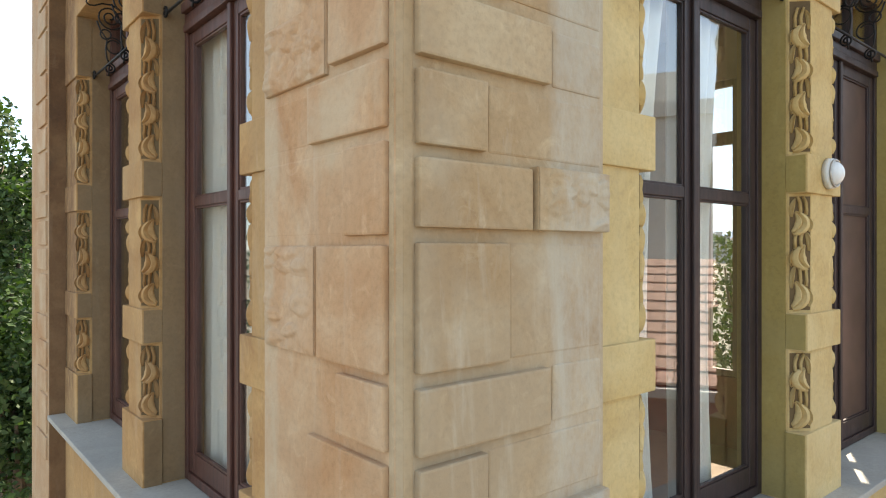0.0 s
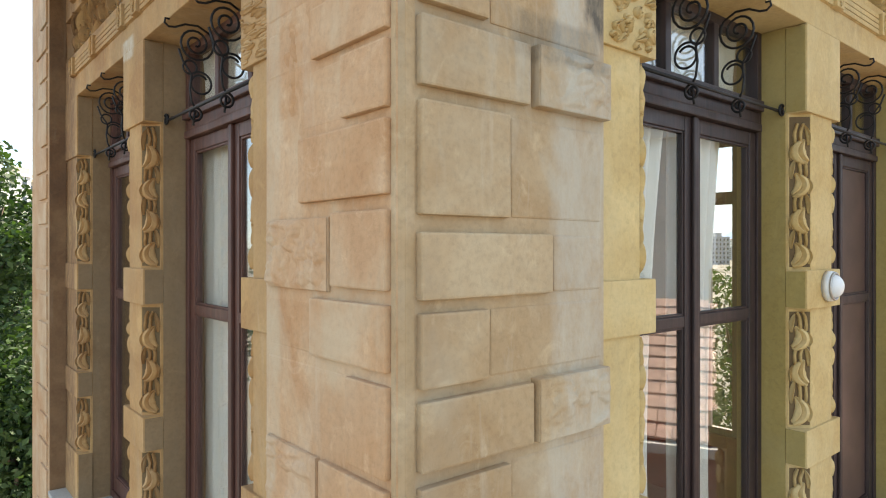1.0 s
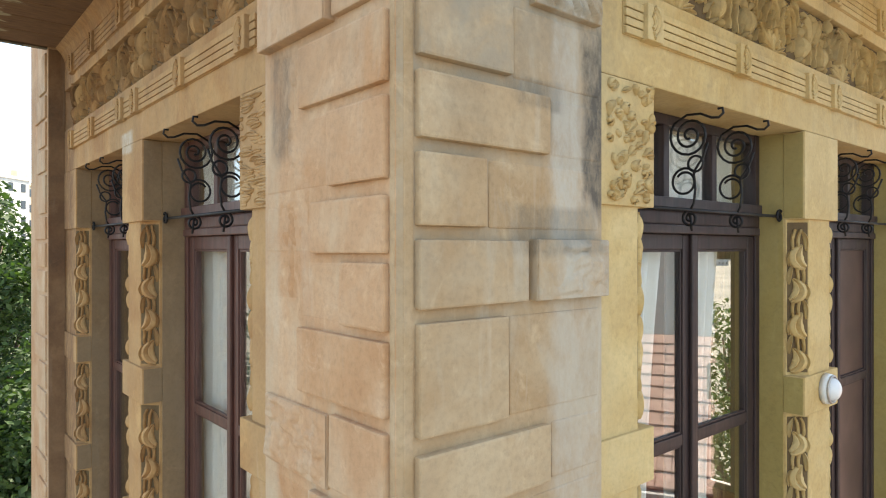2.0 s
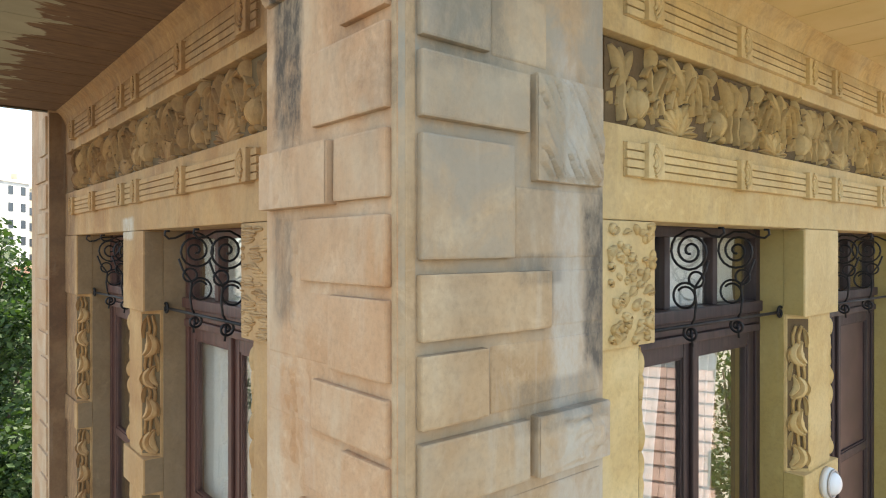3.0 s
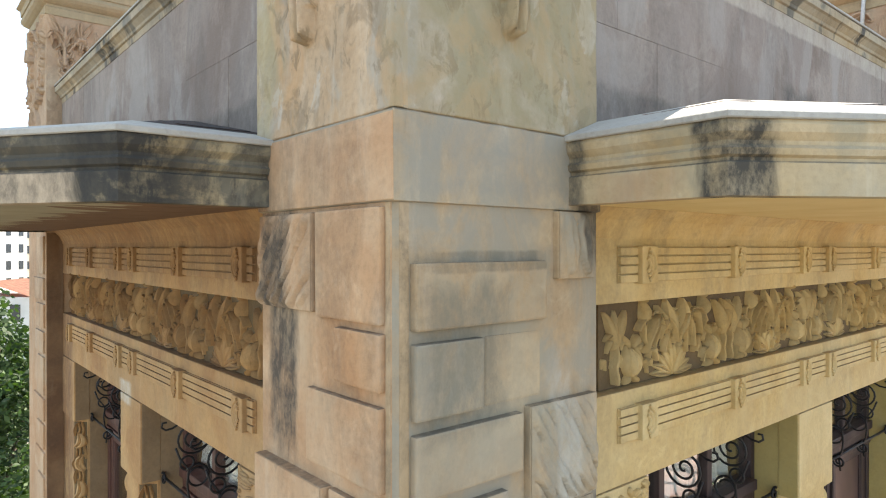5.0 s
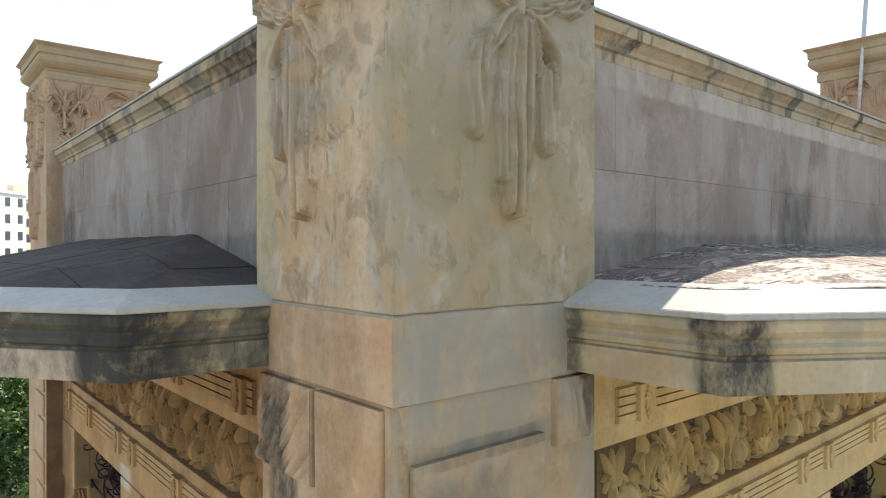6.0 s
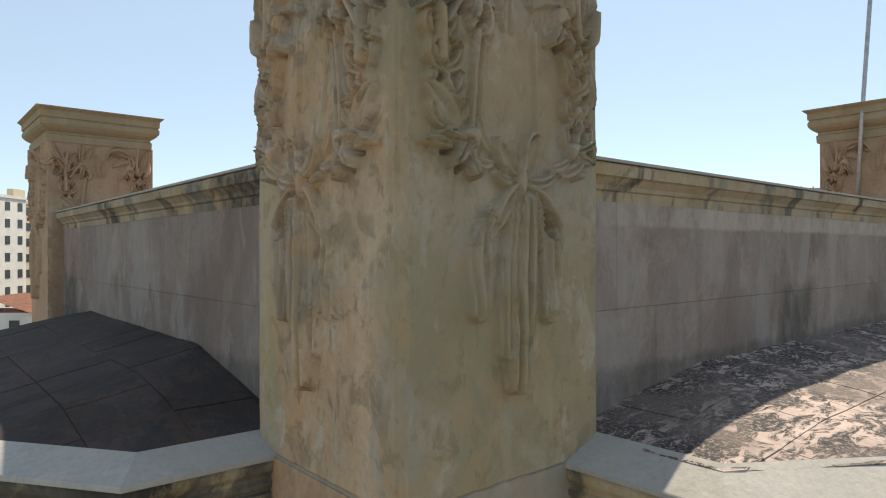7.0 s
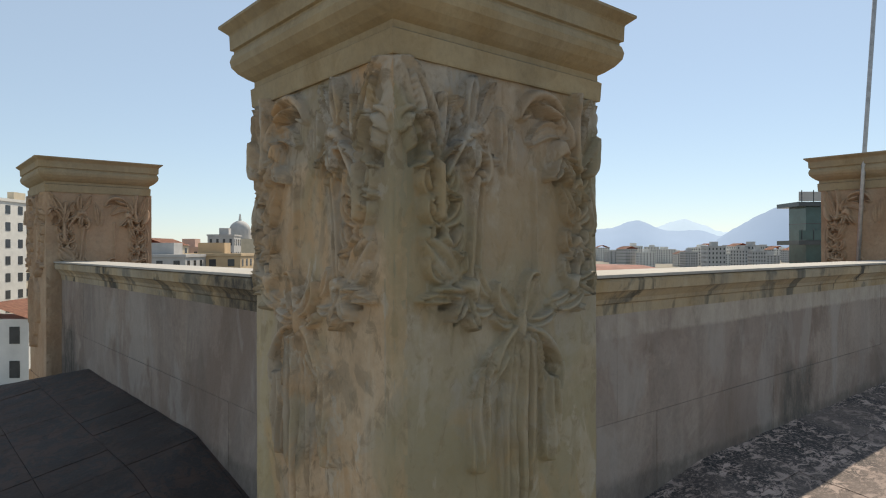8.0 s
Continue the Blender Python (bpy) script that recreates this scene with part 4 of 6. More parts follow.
# ---- bulkhead lamp on the pilaster ----
def wall_lamp():
    at = (3.60, 0.08, 7.50)
    l = holder("bulkhead_lamp", at, "round white plastic bulkhead lamp on the pilaster", "wall lamp")
    bm = bmesh.new()
    m = Matrix.Translation(at) @ Matrix.Rotation(radians(90), 4, "X")
    bmesh.ops.create_cone(bm, cap_ends=True, segments=40, radius1=0.105, radius2=0.098, depth=0.05, matrix=Matrix.Translation((0, -0.0, 0)) @ m)
    bmesh.ops.bevel(bm, geom=[e for e in bm.edges if len(e.link_faces) == 2 and e.calc_face_angle() > 0.8], offset=0.008, segments=3, affect="EDGES")
    under("housing", bm, PLASTIC, l, smooth=True)
    bm = bmesh.new()
    bmesh.ops.create_uvsphere(bm, u_segments=32, v_segments=16, radius=0.078, matrix=Matrix.Translation((3.60, 0.06, 7.50)) @ Matrix.Diagonal((1, 0.75, 1, 1)))
    under("diffuser", bm, plain_material("opal_plastic", (0.68, 0.69, 0.7), 0.2, 0, 0.03), l, smooth=True)
    bm = tube(bmesh.new(), [(3.60 + 0.088 * math.cos(i * math.pi / 16), 0.052, 7.50 + 0.088 * math.sin(i * math.pi / 16)) for i in range(33)], 0.008)
    under("ring", bm, GREY_METAL, l, smooth=True)


wall_lamp()

# ---- the corner room behind the windows ----
FLOOR_Z, CEIL_Z = 4.55, 9.75
bm = bmesh.new(); block(bm, "R", 0.5, 7.0, 0.5, 6.7, FLOOR_Z - 0.2, FLOOR_Z)
tagged(part("floor", bm, PARQUET), "brown wooden floor of the corner room", "floor", kind="structure")
bm = bmesh.new(); block(bm, "R", 0.3, 7.0, 0.3, 6.7, CEIL_Z, CEIL_Z + 0.2)
tagged(part("ceiling", bm, PLASTER), "white plaster ceiling of the corner room", "ceiling", kind="structure")
# end wall with a tall window that looks out to the other side
END = 6.70
east = holder("wall_east", (END, 3.0, FLOOR_Z), "white inner wall above a dark red panelled base", "wall", kind="structure")
# The gap from y 3.6 to 5.1 is added, unseen, to light the room.
for nm, y0, y1, z0, z1, mt in (("panelling", 0.95, 6.6, FLOOR_Z, 5.42, RED_WALL), ("pier", 0.95, 1.12, 5.42, CEIL_Z, PLASTER), ("pier", 2.66, 3.6, 5.42, CEIL_Z, PLASTER), ("pier", 5.1, 6.6, 5.42, CEIL_Z, PLASTER), ("head", 3.6, 5.1, 9.1, CEIL_Z, PLASTER), ("head", 1.12, 2.66, 9.1, CEIL_Z, PLASTER), ("outer_wall", 0.95, 6.6, GROUND, FLOOR_Z, PLASTER)):
    bm = bmesh.new(); block(bm, "R", END, END + 0.3, y0, y1, z0, z1)
    under(nm, bm, mt, east)
north = part("wall_north", slab_of("R", 0.5, 7.0, 6.5, 6.8, GROUND, 11.6), PLASTER)
tagged(north, "plain plastered back wall of the building", "wall", kind="structure")
ew = holder("window_5", (END, 2.4, 5.42), "white framed window at the end of the room", "window", kind="structure")
for y0, y1, z0, z1 in ((1.12, 1.19, 5.42, 9.1), (2.59, 2.66, 5.42, 9.1), (1.19, 2.59, 5.42, 5.50), (1.19, 2.59, 9.02, 9.1), (2.16, 2.28, 5.5, 9.02), (1.19, 2.16, 8.30, 8.46), (2.28, 2.59, 8.30, 8.46), (1.60, 1.66, 5.5, 8.30)):
    bm = bmesh.new(); block(bm, "R", END + 0.05, END + 0.12, y0, y1, z0, z1, 0.006)
    under("frame", bm, WOOD_PALE, ew)


# ---- curtains ----
def curtain(side, s0, s1, z0, z1, d, folds, group, gather=0.0):
    bm = bmesh.new()
    n, rows = 80, 14
    v = []
    for j in range(rows + 1):
        f = j / rows
        z = z1 + (z0 - z1) * f
        line = []
        for i in range(n + 1):
            u = i / n
            s = s0 + (s1 - s0) * (u * (1 - gather * f * (1 - f) * 2))
            line.append(bm.verts.new(side_point(side, s, d + 0.028 * math.sin(u * folds * 6.28 + 0.6 * math.sin(f * 3)) + 0.01 * math.sin(u * 31 + f * 4), z)))
        v.append(line)
    for j in range(rows):
        for i in range(n):
            bm.faces.new((v[j][i], v[j][i + 1], v[j + 1][i + 1], v[j + 1][i]))
    c = part("curtain", bm, CURTAIN, smooth=True)
    sol = c.modifiers.new("thickness", "SOLIDIFY")
    sol.thickness = 0.002
    tagged(c, "thin white curtain hanging in soft folds behind glass", "curtain", group)


curtain("R", 1.60, 2.32, 4.9, 8.6, 0.54, 6, "curtains", 0.5)
curtain("R", 2.40, 2.98, 4.9, 8.6, 0.54, 5, "curtains", 0.55)
curtain("R", 1.6, 3.25, 8.7, 9.2, 0.56, 9, "curtains")
curtain("L", 1.55, 3.15, 4.9, 8.6, 0.56, 9, "curtains")
curtain("L", 1.55, 3.15, 8.7, 9.2, 0.56, 9, "curtains")
# ---- roof behind the parapets ----
hip = bmesh.new()
base = [hip.verts.new(p) for p in ((1.7, 1.7, 11.55), (6.2, 1.7, 11.55), (6.2, 6.2, 11.55), (1.7, 6.2, 11.55))]
top = [hip.verts.new(p) for p in ((2.6, 2.6, 11.82), (5.4, 2.6, 11.82), (5.4, 5.4, 11.82), (2.6, 5.4, 11.82))]
for i in range(4):
    hip.faces.new((base[i], base[(i + 1) % 4], top[(i + 1) % 4], top[i]))
hip.faces.new(top)
hip.faces.new(base[::-1])
hip_roof = part("hipped_roof", hip, plain_material("roof_red", (0.22, 0.085, 0.06), 0.85, 0, 0.3, 5))
tagged(hip_roof, "low dark red roof behind the parapets", "roof", kind="structure")
part("roof_kerb", slab_of("R", 1.7, 6.2, 1.7, 6.2, 11.29, 11.55), PARAPET, hip_roof)
roof = part("roof_terrace", slab_of("R", 0.3, 7.0, 0.3, 6.7, 11.15, 11.3), SLAB)
tagged(roof, "flat terrace roof behind the parapets", "roof", kind="structure")
# ---- distance: trees, town, hills ----
def leaf_material(name, a, b):
    m = Nodes(name)
    col = m.ramp(m.geo.outputs["Random Per Island"], [(0.0, a), (1.0, b)])
    t = m.tree
    m.done(col, 0.7)
    tr = t.nodes.new("ShaderNodeBsdfTranslucent")
    m.put(tr.inputs[0], m.mix(1.0, col, (1.6, 1.7, 0.6), "MULTIPLY"))
    mix = t.nodes.new("ShaderNodeMixShader")
    mix.inputs[0].default_value = 0.2
    t.links.new(m.bsdf.outputs[0], mix.inputs[1])
    t.links.new(tr.outputs[0], mix.inputs[2])
    t.links.new(mix.outputs[0], t.nodes["Material Output"].inputs[0])
    return m.mat


LEAVES = leaf_material("foliage", (0.014, 0.036, 0.010), (0.055, 0.105, 0.025))
BARK = plain_material("bark", (0.09, 0.065, 0.045), 0.9, 0, 0.4, 12)


def tree(x, y, h, r, seed, leaves=9000):
    rnd = random.Random(seed)
    t = holder("tree", (x, y, GROUND), "leafy green street tree beside the building", "tree", "street trees")
    bm = bmesh.new()
    fork = Vector((x, y, h * 0.4))
    tube(bm, [(x, y, GROUND), (x + 0.05, y, h * 0.2), fork], 0.2, 9, [1.2, 1, 0.8])
    tips = []
    for i in range(11):
        a, e = rnd.uniform(0, 6.28), rnd.uniform(0.25, 1.3)
        tip = fork + Vector((math.cos(a) * math.cos(e) * r * 0.75, math.sin(a) * math.cos(e) * r * 0.75, math.sin(e) * h * 0.5))
        m = fork.lerp(tip, 0.5) + Vector((rnd.uniform(-.2, .2), rnd.uniform(-.2, .2), 0.15))
        tube(bm, [fork, m, tip], 0.09, 6, [1, 0.6, 0.2])
        tips += [m, tip, m.lerp(tip, 0.5)]
    under("trunk", bm, BARK, t, smooth=True)
    clumps = [(c, rnd.uniform(0.35, 0.8) * r * 0.45) for c in tips]
    for _ in range(26):
        a, e = rnd.uniform(0, 6.28), rnd.uniform(-0.5, 1.5)
        k = rnd.uniform(0.6, 1.0)
        clumps.append((Vector((x + math.cos(a) * math.cos(e) * r * k, y + math.sin(a) * math.cos(e) * r * k, h * 0.64 + math.sin(e) * h * 0.33 * k)), rnd.uniform(0.16, 0.32) * r))
    verts, faces = [], []
    for i in range(leaves):
        c, cr = rnd.choice(clumps)
        o = Vector((rnd.gauss(0, 1), rnd.gauss(0, 1), rnd.gauss(0, 1))).normalized() * cr * rnd.uniform(0.5, 1.0) ** 0.5
        p = c + o
        ax = Vector((rnd.gauss(0, 1), rnd.gauss(0, 1), rnd.gauss(0, 0.6) - 0.3)).normalized()
        sd = ax.orthogonal().normalized()
        sd = Matrix.Rotation(rnd.uniform(0, 6.28), 3, ax) @ sd
        L = rnd.uniform(0.09, 0.17)
        n = len(verts)
        verts += [p, p + ax * L * 0.5 + sd * L * 0.27, p + ax * L, p + ax * L * 0.5 - sd * L * 0.27]
        faces.append((n, n + 1, n + 2, n + 3))
    me = bpy.data.meshes.new("crown")
    me.from_pydata([v - t.location for v in verts], [], faces)
    me.materials.append(LEAVES)
    ob = new("crown", me)
    ob.parent = t
    return t


tree(-0.4, 12.4, 9.9, 2.3, 1, 22000)
tree(0.3, 10.6, 6.4, 1.9, 6, 14000)
tree(0.6, 15.0, 7.6, 2.3, 7, 12000)
tree(-3.2, 14.5, 9.0, 2.4, 2)
tree(0.8, 17.5, 8.6, 2.6, 3)
tree(-2.6, 20.0, 8.2, 2.6, 4)
tree(11.5, 4.2, 7.6, 2.2, 5)


def wall_paint(name, c):
    return plain_material(name, c, 0.85, 0, 0.1, 0.6)


PAINTS = [wall_paint("facade_white", (0.62, 0.6, 0.56)), wall_paint("facade_cream", (0.52, 0.45, 0.34)), wall_paint("facade_grey", (0.40, 0.39, 0.38)), wall_paint("facade_ochre", (0.46, 0.34, 0.21)), wall_paint("facade_rose", (0.45, 0.31, 0.25))]
DARK = plain_material("window_dark", (0.04, 0.045, 0.05), 0.2, 0, 0.2, 1)
TERRACOTTA = plain_material("roof_terracotta", (0.30, 0.135, 0.085), 0.85, 0, 0.35, 2.5)
TEAL_GLASS = plain_material("glass_teal", (0.03, 0.07, 0.07), 0.1, 0, 0.3, 0.5)


def house(x, y, w, d, h, yaw, paint, tiled=False, storeys=4, cols=4, label="distant town house with rows of windows", deep=False):
    """A house with its storeys of windows, a parapet or a tiled roof."""
    b = holder("town_house", (x, y, GROUND), label, "building", "houses of the town")
    turn = Matrix.Rotation(radians(yaw), 4, "Z")

    def box(bm, x0, x1, y0, y1, z0, z1):
        m = turn @ Matrix.Translation(((x0 + x1) / 2, (y0 + y1) / 2, (z0 + z1) / 2)) @ Matrix.Diagonal((x1 - x0, y1 - y0, z1 - z0, 1))
        bmesh.ops.create_cube(bm, size=1, matrix=m)

    bm = bmesh.new()
    box(bm, -w / 2, w / 2, -d / 2, d / 2, 0, h)
    part("wall", bm, paint, b)
    bm = bmesh.new()
    if tiled:
        for sx in (-1, 1):
            v = [bm.verts.new(turn @ Vector(p)) for p in ((sx * (w / 2 + .4), -d / 2 - .4, h), (sx * (w / 2 + .4), d / 2 + .4, h), (0, d / 2 + .4, h + w * 0.2), (0, -d / 2 - .4, h + w * 0.2))]
            bm.faces.new(v)
        bmesh.ops.solidify(bm, geom=bm.faces[:], thickness=0.2)
        part("roof", bm, TERRACOTTA, b)
    else:
        box(bm, -w / 2 - .2, w / 2 + .2, -d / 2 - .2, d / 2 + .2, h, h + 0.5)
        box(bm, -w / 6, w / 5, -d / 6, d / 6, h + 0.5, h + 2.6)
        part("roof", bm, paint, b)
    sh = h / storeys
    me = None
    for face in range(3):
        span = w if face == 0 else d
        for k in range(storeys):
            for c in range(cols):
                u = -span / 2 + span * (c + 0.5) / cols
                ww, hh = span / cols * 0.36, sh * 0.5
                bm = bmesh.new()
                if face == 0:
                    box(bm, u - ww / 2, u + ww / 2, -d / 2 - 0.06, -d / 2 + 0.06, k * sh + sh * 0.28, k * sh + sh * 0.28 + hh)
                else:
                    e = -w / 2 if face == 1 else w / 2
                    box(bm, e - 0.06, e + 0.06, u - ww / 2, u + ww / 2, k * sh + sh * 0.28, k * sh + sh * 0.28 + hh)
                part("window", bm, DARK, b)
    return b


def at_view(px, depth):
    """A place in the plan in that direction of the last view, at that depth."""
    k = (px - 784) / 1149.0
    a = radians(TURN)
    x, y = k * depth, depth
    return EYE_X + math.cos(a) * x - math.sin(a) * y, EYE_Y + math.sin(a) * x + math.cos(a) * y


rnd = random.Random(11)
x, y = at_view(-26, 112); house(x, y, 9.6, 10, 20.5, -40, PAINTS[0], storeys=7, cols=3, label="white apartment block with rows of windows")
x, y = at_view(38, 119); house(x, y, 3.2, 10, 20.0, -40, PAINTS[1], storeys=7, cols=1, label="cream apartment block with rows of windows")
x, y = at_view(20, 60); house(x, y, 7, 6, 6.0, -35, PAINTS[0], True, 2, 3, "low white house with a red tiled roof")
for px, dep, w, h, p, tl in ((292, 150, 8, 13.2, 1, True), (345, 170, 9, 12.4, 4, False), (405, 210, 8, 16.5, 2, False), (450, 260, 12, 13.0, 1, False), (300, 120, 12, 10.8, 2, False), (385, 130, 14, 10.9, 3, False), (330, 300, 16, 13.2, 0, False), (430, 330, 16, 13.5, 4, False)):
    x, y = at_view(px, dep)
    house(x, y, w, 12, h, -40 + rnd.uniform(-8, 8), PAINTS[p], tl, 4, 4)
for px in range(1050, 1460, 11):
    dep = rnd.uniform(300, 900)
    x, y = at_view(px, dep)
    h = 12.0 + (441 - rnd.uniform(435, 453)) / 1149 * dep
    # Mostly grey paint, which puts distance haze into the facades.
    house(x, y, rnd.uniform(0.018, 0.034) * dep, 14, max(6, h), -40 + rnd.uniform(-20, 20), PAINTS[rnd.choice((0, 2, 2))], rnd.random() < 0.12, 6, 5)
# a block of dark teal glass with balconies
x, y = at_view(1425, 85)
tower = holder("glass_block", (x, y, GROUND), "dark glass apartment block with stacked balconies", "building")
TT = Matrix.Rotation(radians(-40), 4, "Z")


def tower_part(name, cx, cz, w, d, h, mat, dy=0.0, n=1):
    bm = bmesh.new()
    bmesh.ops.create_cube(bm, size=1, matrix=TT @ Matrix.Translation((cx, dy, cz)) @ Matrix.Diagonal((w, d, h, 1)))
    return part(name, bm, mat, tower)


tower_part("body", 0.9, 9.0, 2.6, 4, 18.0, TEAL_GLASS)
for k in range(4):
    z = 17.7 - 4.9 * k
    tower_part("balcony", 0.2, z, 4.2, 5.4, 0.55, DARK, -0.4)
    tower_part("railing", 0.2, z + 0.95, 4.1, 0.06, 1.2, PAINTS[2] if k == 0 else TEAL_GLASS, -3.0)
    for c in (-1.7, -0.2, 1.3):
        tower_part("post", c + 0.2, z + 1.0, 0.08, 0.08, 1.5, DARK, -3.05)
for k in range(6):
    tower_part("mullion", 0.9, 3.0 + 2.45 * k, 2.64, 4.04, 0.12, DARK)
# dome
x, y = at_view(432, 230)
dome = holder("domed_church", (x, y, GROUND), "pale domed church tower far off in the town", "church")
bm = bmesh.new(); bmesh.ops.create_cube(bm, size=1, matrix=Matrix.Translation((0, 0, 8.0)) @ Matrix.Diagonal((12, 12, 16, 1)))
part("body", bm, PAINTS[1], dome)
bm = bmesh.new(); bmesh.ops.create_cone(bm, cap_ends=True, segments=16, radius1=4, radius2=3.8, depth=3, matrix=Matrix.Translation((0, 0, 17.5)))
part("drum", bm, PAINTS[2], dome)
bm = bmesh.new(); bmesh.ops.create_uvsphere(bm, u_segments=20, v_segments=10, radius=3.7, matrix=Matrix.Translation((0, 0, 18.8)))
part("dome", bm, PAINTS[2], dome, smooth=True)
bm = bmesh.new(); bmesh.ops.create_cone(bm, cap_ends=True, segments=8, radius1=0.7, radius2=0.2, depth=3, matrix=Matrix.Translation((0, 0, 23.4)))
part("lantern", bm, PAINTS[0], dome)


# hills on the horizon; their haze is blue emission in the material
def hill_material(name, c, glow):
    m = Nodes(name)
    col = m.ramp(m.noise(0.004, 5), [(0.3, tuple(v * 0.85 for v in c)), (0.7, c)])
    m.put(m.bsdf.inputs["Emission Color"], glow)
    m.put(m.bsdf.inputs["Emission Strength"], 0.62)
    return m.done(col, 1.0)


def hills(depth, px0, px1, top, mat, seed):
    bm = bmesh.new()
    cols = []
    n = 90
    for i in range(n + 1):
        px = px0 + (px1 - px0) * i / n
        z = top(px) / 1149 * depth + 12
        z += depth * 0.0028 * noise.fractal((px * 0.03, seed, 0), 0.9, 2.1, 5)
        x0, y0 = at_view(px, depth)
        x1, y1 = at_view(px, depth * 1.15)
        cols.append((bm.verts.new((x0, y0, -5)), bm.verts.new((x0 * 1.05, y0 * 1.05, z * 0.5)), bm.verts.new((x1, y1, z * 1.14))))
    for a, b in zip(cols, cols[1:]):
        for k in range(2):
            bm.faces.new((a[k], b[k], b[k + 1], a[k + 1]))
    ob = part("hills", bm, mat, smooth=True)
    tagged(ob, "hazy blue mountains on the horizon", "mountain", kind="structure")


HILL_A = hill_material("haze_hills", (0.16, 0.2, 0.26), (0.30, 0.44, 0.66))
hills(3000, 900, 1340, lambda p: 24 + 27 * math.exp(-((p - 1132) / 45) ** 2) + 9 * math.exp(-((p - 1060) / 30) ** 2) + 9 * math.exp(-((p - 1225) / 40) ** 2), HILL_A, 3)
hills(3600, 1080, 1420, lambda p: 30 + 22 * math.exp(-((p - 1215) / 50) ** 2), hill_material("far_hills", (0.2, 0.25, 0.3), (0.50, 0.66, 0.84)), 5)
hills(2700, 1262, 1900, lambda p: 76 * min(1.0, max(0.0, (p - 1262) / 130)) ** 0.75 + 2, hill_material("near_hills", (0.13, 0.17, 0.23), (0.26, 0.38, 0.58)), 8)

# thin steel pole on the roof
pole = part("antenna_pole", tube(bmesh.new(), [(5.95, 0.62, 11.3), (6.05, 0.565, 12.9), (6.23, 0.45, 15.6)], 0.020, 10), GREY_METAL, smooth=True)
tagged(pole, "thin rusty grey steel pole standing on the roof", "pole")

# neighbouring low house with a tiled roof, seen in the window glass
nb = holder("neighbour_house", (6.6, -2.7, GROUND), "low neighbouring house with rows of terracotta tiles", "house")
nb.rotation_euler = (0, 0, radians(-118))
bm = bmesh.new(); block(bm, "R", -3.0, 2.4, 0.3, 6.5, GROUND, 5.0)
part("wall", bm, PAINTS[4], nb)
bm = bmesh.new(); block(bm, "R", -3.1, 2.5, -0.12, 0.06, 5.0, 5.14, 0.02)
part("gutter", bm, PAINTS[0], nb, "white eaves gutter")
bm = bmesh.new()
block(bm, "R", -0.102, 0.102, -0.02, 0.33, -0.02, 0.025, 0.012)
bmesh.ops.rotate(bm, verts=bm.verts, cent=(0, 0, 0), matrix=Matrix.Rotation(radians(19), 3, "X"))
bmesh.ops.translate(bm, verts=bm.verts, vec=(0, 0, 0.03))
tile = part("tile", bm, plain_material("tile_sunlit", (0.44, 0.29, 0.235), 0.85, 0, 0.3, 6), nb)
tile.location = (-2.9, 0.0, 5.16)
for i in range(12):
    for j in range(25):
        if i or j:
            t2 = new("tile", tile.data)
            t2.parent = nb
            t2.location = (-2.9 + j * 0.21, i * 0.30, 5.16 + i * 0.136)
bm = bmesh.new()
v = [bm.verts.new(p) for p in ((-3.1, 0.0, 5.1), (2.5, 0.0, 5.1), (2.5, 3.75, 6.8), (-3.1, 3.75, 6.8))]
bm.faces.new(v)
bmesh.ops.solidify(bm, geom=bm.faces[:], thickness=0.08)
part("roof_deck", bm, TERRACOTTA, nb)
house(24.0, -14.0, 12, 12, 11.6, -118, PAINTS[0], storeys=3, cols=3, label="white town house across the street")
# ---- carved stonework ----
def solid_panel(side, s0, s1, z0, z1, d, strokes, mat, parent, name, step=0.01, rough=0.0015, edge=0.012, seed=0.0, label=""):
    gx, gy, Hh = relief(s1 - s0, z1 - z0, step, strokes, 0.0, rough, seed, edge)
    bm = panel(bmesh.new(), lambda x, y, h: side_point(side, s0 + x, d - h, z0 + y), gx, gy, Hh)
    ob = under(name, bm, mat, parent, label, True)
    # the normals of an open sheet point out of the wall
    n = side_point(side, 0, -1, 0)
    if sum(p.normal.dot(n) for p in ob.data.polygons) < 0:
        ob.data.flip_normals()
    return ob


def bezier(k, n):
    t = np.linspace(0, 1, n)
    return (1 - t) ** 2 * k[0] + 2 * t * (1 - t) * k[2] + t * t * k[4], (1 - t) ** 2 * k[1] + 2 * t * (1 - t) * k[3] + t * t * k[5], t


